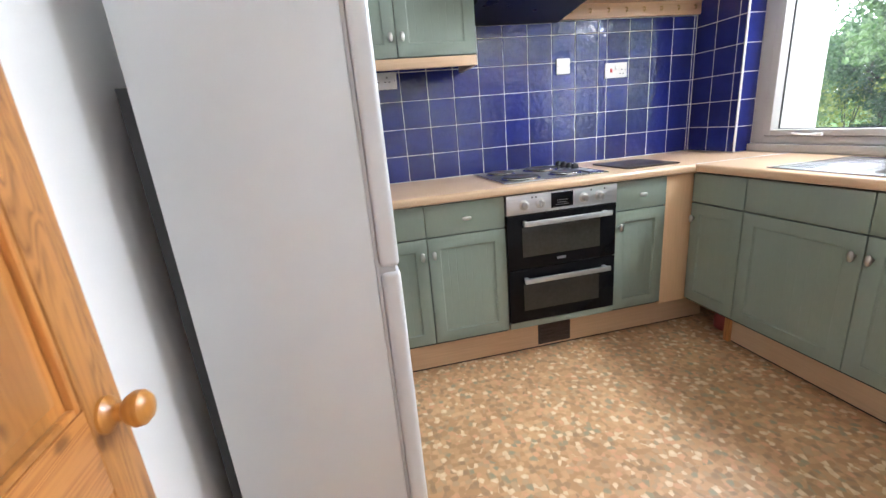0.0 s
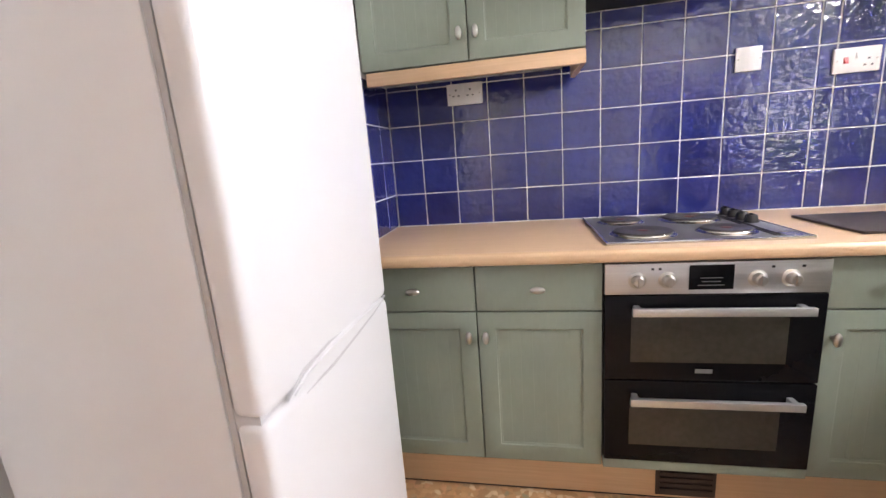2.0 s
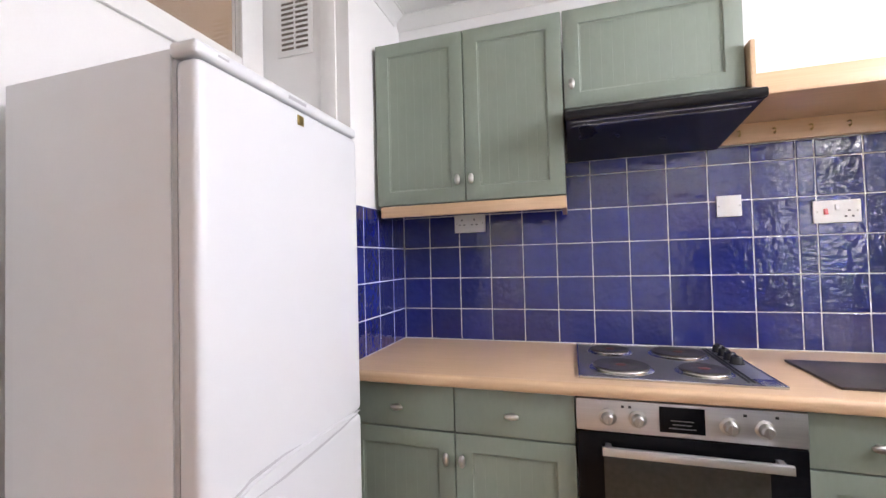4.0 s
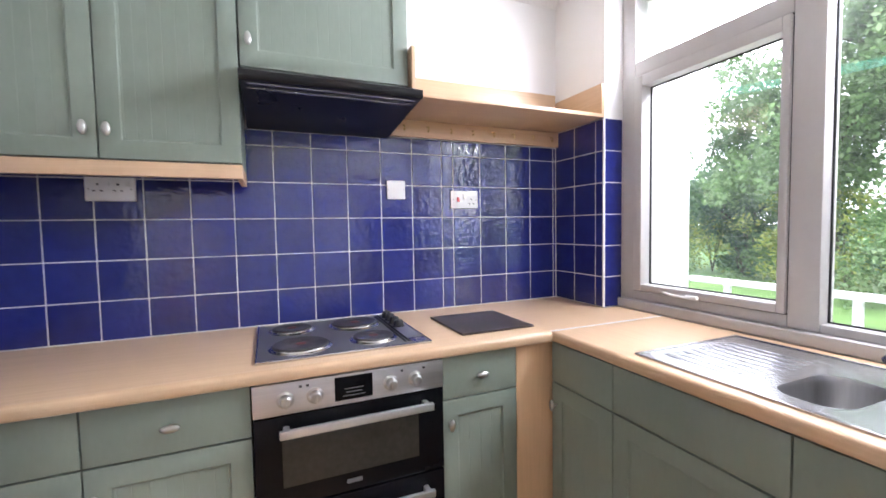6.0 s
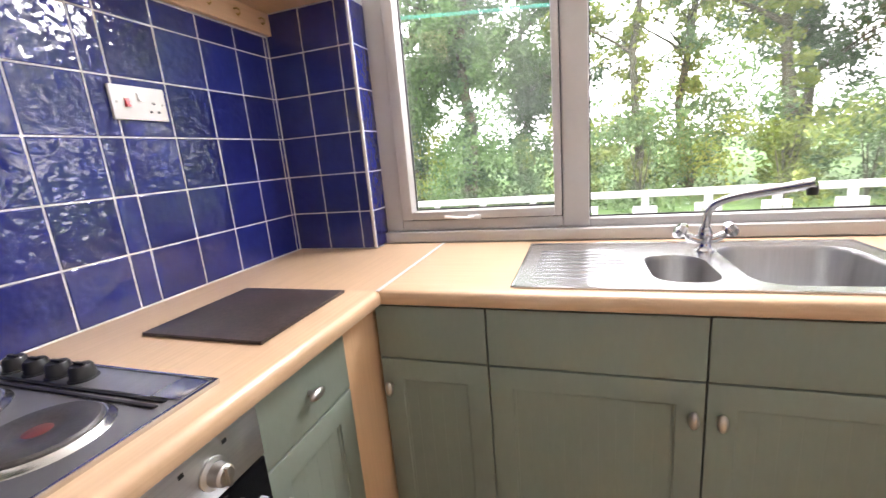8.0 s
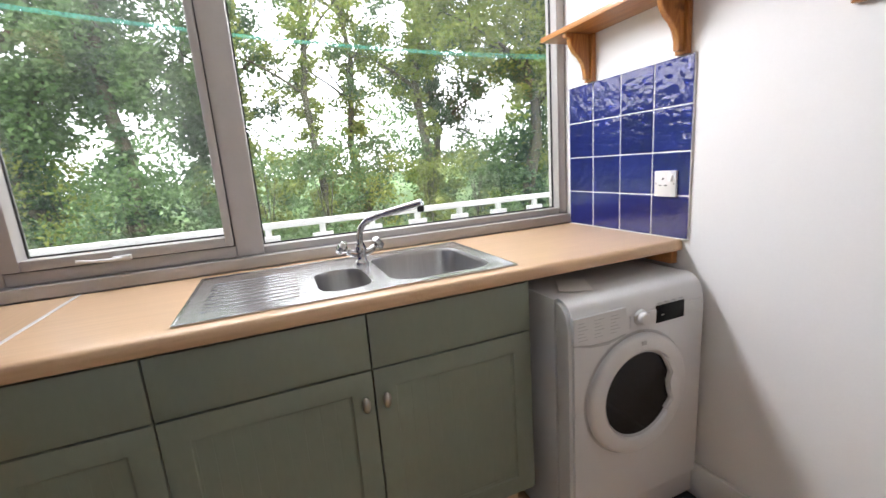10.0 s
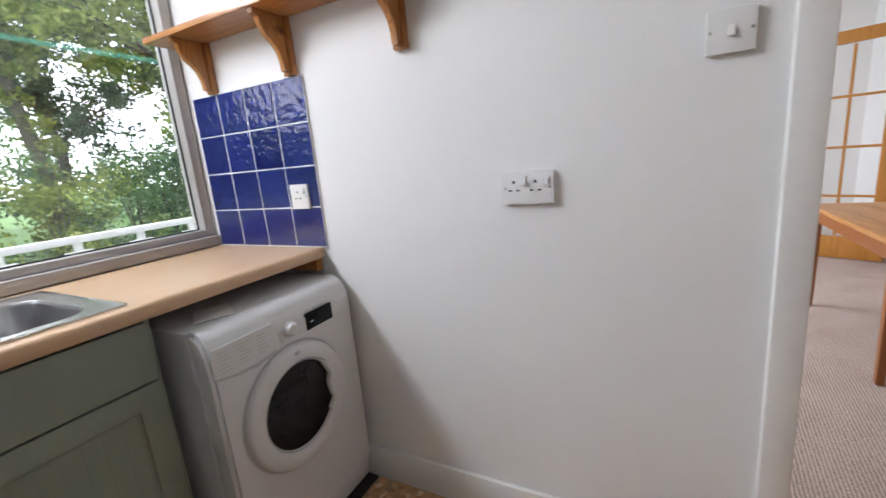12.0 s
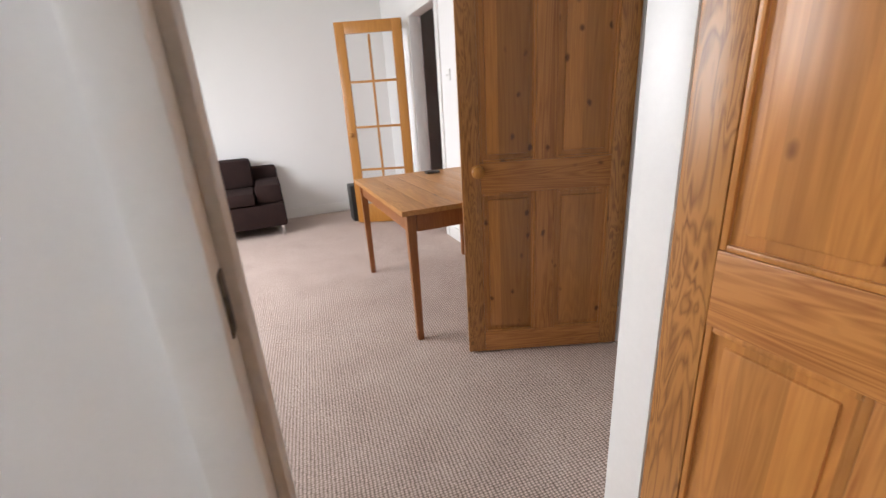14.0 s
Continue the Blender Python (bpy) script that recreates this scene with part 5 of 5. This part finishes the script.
# ---- glazed door ----
gd = thing("door_4", pose(-0.335, -3.262, FZ + 0.01, 0, 0, -24.8), "honey-varnished glazed door with eight panes standing open", "door", kind="structure")
GW, GH, t = 0.648, 1.965, 0.019
for x in (0, GW - 0.095):
    part("stile", boxes((x, -t, 0, x + 0.095, t, GH), bevel=0.003), M_OAK, gd, local=True)
part("rail", boxes((0.095, -t + 0.0005, GH - 0.105, GW - 0.095, t - 0.0005, GH), bevel=0.003), M_OAK, gd, local=True)
part("rail", boxes((0.095, -t + 0.0005, 0, GW - 0.095, t - 0.0005, 0.20), bevel=0.003), M_OAK, gd, local=True)
zs = [0.20, 0.57, 1.0, 1.43, GH - 0.105]
for z in zs[1:-1]:
    part("glazing_bar", boxes((0.095, -0.012, z - 0.011, GW - 0.095, 0.012, z + 0.011), bevel=0.003), M_OAK, gd, local=True)
for a, b in zip(zs, zs[1:]):
    part("glazing_bar", boxes((GW / 2 - 0.011, -0.0125, a + 0.011, GW / 2 + 0.011, 0.0125, b - 0.011), bevel=0.003), M_OAK, gd, local=True)
    for x0, x1 in ((0.095, GW / 2 - 0.011), (GW / 2 + 0.011, GW - 0.095)):
        part("pane", boxes((x0, -0.002, a, x1, 0.002, b)), M_GLASS, gd, local=True).visible_shadow = False
for s in (1, -1):
    kb = bmesh.new()
    lathe(kb, [(0.022, 0), (0.022, 0.005), (0.011, 0.012), (0.011, 0.026), (0.022, 0.036), (0.024, 0.048), (0.015, 0.058), (0, 0.06)], pose(GW - 0.047, s * t, 0.93, -90 * s))
    part("knob", kb, M_OAK, gd, "round wooden knob", local=True)

# ---- table ----
tbl = thing("dining_table", pose(0.05, -1.5, FZ), "plain pine dining table with square tapered legs", "table")
for k in range(6):
    x0 = -0.340 + k * 0.1411
    part("tabletop_board", boxes((x0, -2.05, 0.723, x0 + 0.1409, -0.893, 0.749), bevel=0.0018), M_TABLE, tbl)
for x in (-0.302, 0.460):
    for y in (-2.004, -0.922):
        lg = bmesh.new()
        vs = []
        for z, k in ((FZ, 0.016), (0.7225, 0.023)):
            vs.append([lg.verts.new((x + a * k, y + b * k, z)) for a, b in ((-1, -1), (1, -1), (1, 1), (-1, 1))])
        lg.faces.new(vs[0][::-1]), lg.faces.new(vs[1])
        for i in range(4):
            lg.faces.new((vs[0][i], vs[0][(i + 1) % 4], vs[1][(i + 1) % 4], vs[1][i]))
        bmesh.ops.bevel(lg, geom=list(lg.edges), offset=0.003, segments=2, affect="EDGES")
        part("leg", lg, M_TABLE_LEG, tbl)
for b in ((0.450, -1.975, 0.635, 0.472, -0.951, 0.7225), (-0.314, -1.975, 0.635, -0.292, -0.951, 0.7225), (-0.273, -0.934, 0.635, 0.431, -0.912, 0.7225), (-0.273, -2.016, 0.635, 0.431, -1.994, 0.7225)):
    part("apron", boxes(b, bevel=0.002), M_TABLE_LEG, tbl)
solo("wallet", boxes((-0.083, -1.936, 0.7495, 0.014, -1.868, 0.767), bevel=0.004), M_BLACK, "small black object lying on the table", "wallet")

# ---- sofa ----
sf = thing("sofa", pose(1.8, -3.85, FZ), "dark brown fabric sofa with square arms and chrome feet", "sofa")
part("base", boxes((0.985, -4.20, FZ + 0.10, 2.75, -3.52, FZ + 0.34), bevel=0.035, ), M_SOFA, sf)
part("arm", boxes((0.99, -4.18, FZ + 0.34, 1.24, -3.56, FZ + 0.53), bevel=0.045), M_SOFA, sf)
part("arm", boxes((2.50, -4.18, FZ + 0.34, 2.75, -3.56, FZ + 0.53), bevel=0.045), M_SOFA, sf)
for x0 in (1.25, 1.875):
    part("seat_cushion", boxes((x0, -4.0, FZ + 0.345, x0 + 0.62, -3.50, FZ + 0.47), bevel=0.04), M_SOFA, sf)
    part("back_cushion", boxes((x0, -4.20, FZ + 0.46, x0 + 0.62, -3.98, FZ + 0.76), bevel=0.05), M_SOFA, sf)
part("back", boxes((1.0, -4.25, FZ + 0.34, 2.74, -4.12, FZ + 0.66), bevel=0.04), M_SOFA, sf)
for x in (1.04, 2.70):
    for y in (-4.14, -3.56):
        lg = bmesh.new()
        cyl(lg, (x, y, FZ), 0.017, 0.11, n=16)
        part("foot", lg, M_CHROME, sf, "chrome foot")
solo("black_case", boxes((0.19, -3.84, FZ, 0.29, -3.62, FZ + 0.40), bevel=0.01), M_BLACK, "slim black case standing behind the glazed door", "case")

# ---- outside ----
solo("ground", boxes((-150, -200, -0.6, 260, 200, -0.30)), M_GRASS, "mown green lawn behind the building", "lawn", "structure", smooth=False)
solo("balcony_slab", boxes((3.34, -6.0, -0.28, 4.22, 3.4, -0.06)), M_SLAB, "grey concrete access balcony outside the window", "balcony", "structure", smooth=False)
wall("side_wall", (3.34, 2.92, -0.1, 4.075, 3.06, 4.2), material=M_RENDER, label="white painted wall projecting beside the window")
rl = thing("balcony_railing", pose(4.1, -0.5, -0.06), "white painted metal balcony railing with square blocks", "railing")
part("top_rail", boxes((4.080, -5.5, 1.007, 4.120, 2.918, 1.043), bevel=0.006), M_RAIL, rl)
part("bottom_rail", boxes((4.085, -5.5, 0.10, 4.115, 2.918, 0.13), bevel=0.004), M_RAIL, rl)
for k in range(24):
    y = 2.683 - k * 0.304
    p = part("post", boxes((4.088, y - 0.018, -0.06, 4.112, y + 0.018, 1.007), bevel=0.003), M_RAIL, rl)
    if k == 4:
        part("block", boxes((4.082, y - 0.060, 0.86, 4.118, y + 0.060, 0.955), bevel=0.004), M_RAIL, p)
    elif k > 2:
        part("block", boxes((4.082, y - 0.060, 0.936, 4.118, y + 0.060, 0.964), (4.082, y - 0.060, 0.885, 4.118, y - 0.030, 0.9358), (4.082, y + 0.030, 0.885, 4.118, y + 0.060, 0.9358), bevel=0.004), M_RAIL, p)
for k in range(5):
    ln = bmesh.new()
    x, z = 4.55 + 0.14 * k, 2.09 + 0.045 * k
    tube(ln, [(x, 4.5 - 0.5 * i, z + 0.40 * ((4.9 - 0.5 * i) / 5) ** 2) for i in range(21)], 0.0013, 6)
    solo("washing_line", ln, M_LINE, "thin green plastic washing line outside", "washing line", group="washing lines")
for y in (4.5, -5.5):
    pm = bmesh.new()
    cyl(pm, (4.85, y, -0.3), 0.025, 2.95, n=12)
    box(pm, 4.50, y - 0.02, 2.46, 5.20, y + 0.02, 2.50, 0.004)
    solo("washing_post", pm, M_PEWTER, "grey metal washing line post", "post")

RNG = np.random.default_rng(7)


def leaf_mesh(name, centres, radii, per, size, material):
    """Many small folded leaves, scattered in clumps, as one mesh."""
    c = np.repeat(np.asarray(centres), per, axis=0)
    r = np.repeat(np.asarray(radii), per)
    n = len(c)
    d = RNG.normal(size=(n, 3))
    d /= np.linalg.norm(d, axis=1)[:, None]
    p = c + d * (r * RNG.random(n) ** 0.5)[:, None] * np.array((1, 1, 0.8))
    a = RNG.normal(size=(n, 3))
    a /= np.linalg.norm(a, axis=1)[:, None]
    b = np.cross(a, RNG.normal(size=(n, 3)))
    b /= np.linalg.norm(b, axis=1)[:, None]
    s = size * (0.6 + 0.8 * RNG.random(n))[:, None]
    v = np.stack((p - a * s, p - b * s * 0.55, p + a * s, p + b * s * 0.55), 1).reshape(-1, 3)
    me = bpy.data.meshes.new(name)
    me.from_pydata(v.tolist(), [], np.arange(4 * n).reshape(-1, 4).tolist())
    me.materials.append(material)
    return me


def tree(x, y, h, r, crown_r, crown_low, clumps, per, leaf, label, ivy=True, lean=0.0, size=0.062):
    base = Vector((x, y, -0.30))
    t = thing("tree", pose(*base), label, "tree", "trees behind the lawn")
    bm = bmesh.new()
    pts = [(lean * h * (i / 8) + 0.12 * math.sin(i * 1.3 + y), 0.12 * math.cos(i * 1.7 + x), h * i / 8) for i in range(9)]
    tube(bm, pts, r, 9, r * 0.22)
    tips = []
    for k in range(11):
        i = 3 + k % 5
        a = k * 2.4 + x
        ln = crown_r * (0.55 + 0.5 * RNG.random())
        p0 = Vector(pts[i])
        q = [p0 + Vector((math.cos(a) * ln * s, math.sin(a) * ln * s, ln * 0.75 * s * (1.2 - 0.4 * s))) for s in (0, 0.3, 0.65, 1.0)]
        tube(bm, q, r * 0.34, 6, r * 0.07)
        tips += q[1:]
        for s in (-1, 1):
            e = q[2] + Vector((math.cos(a + s * 0.9), math.sin(a + s * 0.9), 0.6)) * ln * 0.4
            tube(bm, [q[2], (q[2] + e) / 2 + Vector((0, 0, 0.06)), e], r * 0.12, 5, r * 0.03)
            tips.append(e)
    part("trunk", bm, M_BARK, t, "ivy-covered trunk and bare limbs" if ivy else "", local=True)
    cs, rs = [], []
    for k in range(clumps):
        tip = tips[k % len(tips)]
        j = Vector(RNG.normal(size=3)) * crown_r * 0.22
        c = tip + j
        if c.z < crown_low:
            c.z = crown_low + RNG.random() * (h - crown_low) * 0.5
        cs.append(tuple(c))
        rs.append(0.25 + 0.4 * RNG.random())
    ob = new("crown", leaf_mesh("crown", cs, rs, per * 2, size, leaf))
    ob.parent = t
    if ivy:
        cs = [(pts[i % 7][0] + RNG.normal() * r, pts[i % 7][1] + RNG.normal() * r, h * 0.72 * RNG.random()) for i in range(40)]
        ob = new("ivy", leaf_mesh("ivy", cs, [0.28] * 40, 80, 0.07, M_LEAF_YELLOW if clumps < 100 else M_LEAF_DARK))
        ob.parent = t
        tagged(ob, "thick climbing ivy")
    return t


G1, G2, G3 = "leafy green tree behind the lawn", "slender ivy-clad tree with bare limbs", "yellow-green leafy tree behind the railing"
for x, y, h, r, cr, low, cl, per, leaf, lab, ivy, lean in (
        (14.0, 6.8, 5.2, 0.20, 2.2, 0.9, 230, 60, M_LEAF, G1, True, 0.0),
        (15.5, 9.5, 3.7, 0.16, 1.7, 0.6, 150, 60, M_LEAF_DARK, G1, True, 0.0),
        (17.0, 13.5, 2.9, 0.15, 1.6, 0.5, 150, 60, M_LEAF, G1, False, 0.0),
        (19.0, 18.5, 3.0, 0.15, 1.9, 0.5, 160, 60, M_LEAF, G1, False, 0.0),
        (22.0, 25.0, 3.6, 0.18, 2.2, 0.5, 170, 60, M_LEAF_DARK, G1, False, 0.0),
        (13.0, 4.7, 9.0, 0.20, 2.1, 1.3, 220, 60, M_LEAF, G1, True, 0.02),
        (16.5, 3.6, 7.0, 0.16, 1.9, 1.2, 130, 60, M_LEAF_DARK, G1, True, 0.0),
        (15.0, 2.3, 9.0, 0.12, 1.5, 2.0, 44, 46, M_LEAF, G2, True, 0.03),
        (14.0, 0.4, 10.0, 0.13, 1.9, 1.6, 42, 42, M_LEAF_YELLOW, G2, True, 0.02),
        (15.5, -1.0, 10.0, 0.14, 1.9, 1.6, 44, 42, M_LEAF, G2, True, -0.03),
        (14.0, -2.9, 10.5, 0.17, 1.8, 1.8, 80, 50, M_LEAF_YELLOW, G2, True, 0.02),
        (17.5, -4.6, 8.0, 0.18, 2.2, 1.0, 150, 60, M_LEAF_DARK, G1, True, 0.0),
        (11.6, -5.2, 8.0, 0.20, 2.5, 0.9, 330, 60, M_LEAF_YELLOW, G3, True, 0.0),
        (14.0, -8.2, 9.0, 0.24, 2.8, 1.0, 240, 60, M_LEAF, G1, True, 0.0),
        (15.5, -12.5, 9.0, 0.24, 2.8, 1.0, 200, 60, M_LEAF_YELLOW, G3, False, 0.0),
        (16.5, -18.0, 9.0, 0.24, 3.0, 1.0, 180, 60, M_LEAF, G1, False, 0.0),
        (17.5, -25.0, 9.0, 0.24, 3.2, 1.0, 150, 60, M_LEAF, G1, False, 0.0)):
    tree(x, y, h, r, cr, low, cl, per, leaf, lab, ivy, lean)
for k in range(26):
    x, y = 11.8 + 2.6 * RNG.random() + abs(k - 12) * 0.18, -17 + k * 1.45
    hgt = 1.5 + 1.5 * RNG.random()
    sb = thing("shrub", pose(x, y, -0.30), "dense mixed hedge shrub in front of the trees", "shrub", "hedge shrubs")
    cs = [(RNG.normal() * 0.65, RNG.normal() * 0.8, hgt * RNG.random()) for _ in range(38)]
    ob = new("foliage", leaf_mesh("foliage", cs, [0.42] * 38, 110, 0.05, (M_LEAF, M_LEAF_YELLOW, M_LEAF_DARK)[k % 3]))
    ob.parent = sb
    st = bmesh.new()
    for a in range(4):
        tube(st, [(0, 0, 0), (0.15 * math.cos(a * 1.6), 0.15 * math.sin(a * 1.6), hgt * 0.4), (0.3 * math.cos(a * 1.6), 0.3 * math.sin(a * 1.6), hgt * 0.8)], 0.022, 6, 0.008)
    part("stem", st, M_BARK, sb, local=True)
cs = [(24 + 5 * RNG.random() + abs(y) * 0.1, y, -0.3 + (3.0 + 2.2 * abs(math.sin(y * 0.31)) ** 1.5) * RNG.random()) for y in RNG.uniform(-45, 55, 700)]
ob = new("far_woodland", leaf_mesh("far_woodland", cs, [1.1] * len(cs), 70, 0.12, M_LEAF))
tagged(ob, "hazy far belt of woodland beyond the trees", "woodland", kind="stuff")

# ---- wall tiles ----
TILE_MESH = {}


def tile_mesh(w, h):
    """A glazed tile with a softly rounded edge: face at y = 0, back at y = 7 mm."""
    key = (round(w, 3), round(h, 3))
    if key not in TILE_MESH:
        a, b, e = w / 2, h / 2, 0.0022
        v = [(sx * a, 0.007, sz * b) for sx, sz in ((-1, -1), (1, -1), (1, 1), (-1, 1))]
        v += [(x, 0.0013, z) for x, _, z in v]
        v += [(sx * (a - e), 0.0, sz * (b - e)) for sx, sz in ((-1, -1), (1, -1), (1, 1), (-1, 1))]
        f = [(8, 9, 10, 11)]
        for i in range(4):
            j = (i + 1) % 4
            f += [(i, j, 4 + j, 4 + i), (4 + i, 4 + j, 8 + j, 8 + i)]
        me = bpy.data.meshes.new("tile")
        me.from_pydata(v, [], f)
        me.materials.append(M_TILE)
        me.update()
        TILE_MESH[key] = me
    return TILE_MESH[key]


def tiling(name, m, cols, rows, label, top=None):
    """Tiles on a plane: local x along the wall, front towards local -y. top(x) gives the highest edge at x."""
    t = thing(name, m, label, "wall tiles", kind="structure")
    g = 0.0022
    x0, x1, z0, z1 = cols[0], cols[-1], rows[0], rows[-1]
    if top is None:
        part("grout", boxes((x0, 0.0016, z0, x1, 0.0078, z1)), M_GROUT, t, local=True, smooth=False)
    else:
        bs, xa = [], x0
        for xb, zt in top:
            bs.append((xa, 0.0016, z0, xb, 0.0078, zt))
            xa = xb
        part("grout", boxes(*bs), M_GROUT, t, local=True, smooth=False)
    for a, b in zip(cols, cols[1:]):
        limit = z1
        if top is not None:
            limit = next(zt for xb, zt in top if (a + b) / 2 < xb)
        for c, d in zip(rows, rows[1:]):
            d = min(d, limit)
            if d - c < 0.012 or b - a < 0.008:
                continue
            ob = new("tile", tile_mesh(b - a - 2 * g, d - c - 2 * g))
            ob.parent = t
            ob.matrix_basis = pose((a + b) / 2, 0, (c + d) / 2, random.uniform(-0.35, 0.35), 0, random.uniform(-0.35, 0.35))
    return t


ROWS = [0.9885, 1.136, 1.285, 1.435, 1.586, 1.736, 1.886]
tiling("tiling_north", pose(0, 2.925, 0), [0.669] + [0.807 + 0.152 * k for k in range(11)] + [2.387 + 0.1512 * k for k in range(5)] + [3.0095], ROWS[:6] + [1.808], "glossy cobalt blue wall tiles behind the hob", top=[(1.472, 1.608), (2.066, 1.80), (3.02, 1.808)])
tiling("tiling_nib", pose(0.668, 2.925, 0, 0, 0, 90), [-0.503, -0.425, -0.287, -0.138, 0.0], ROWS[:4] + [1.604], "glossy cobalt blue wall tiles on the partition")
tiling("tiling_pier", pose(3.0095, 2.925, 0, 0, 0, -90), [0.0, 0.150, 0.301, 0.349], ROWS[:7], "glossy cobalt blue wall tiles on the pier side")
tiling("tiling_pier_front", pose(3.0100, 2.5645, 0), [0.004, 0.112], ROWS[:7], "narrow column of cobalt blue tiles beside the window")
tiling("tiling_south", pose(3.093, YS + 0.0085, 0, 0, 0, 180), [0.0, 0.150, 0.300, 0.452, 0.603], [0.9885, 1.137, 1.286, 1.435, 1.588], "glossy cobalt blue wall tiles beside the window")
solo("tile_edge_trim", boxes((3.0045, 2.5635, 0.9885, 3.0135, 2.5725, 1.886), bevel=0.003), M_PLASTIC, "white plastic tile edge trim on the pier", "tile trim", "structure")
solo("worktop_sealant", boxes((0.668, 2.9195, 0.9872, 3.008, 2.9247, 0.9905), bevel=0.0012), M_PLASTIC, "white silicone sealant line along the worktop", "sealant", "structure")
solo("worktop_sealant_south", boxes((2.492, 0.4386, 0.9872, 3.09, 0.444, 0.9905), bevel=0.0012), M_PLASTIC, "white silicone sealant line under the tiles", "sealant", "structure")
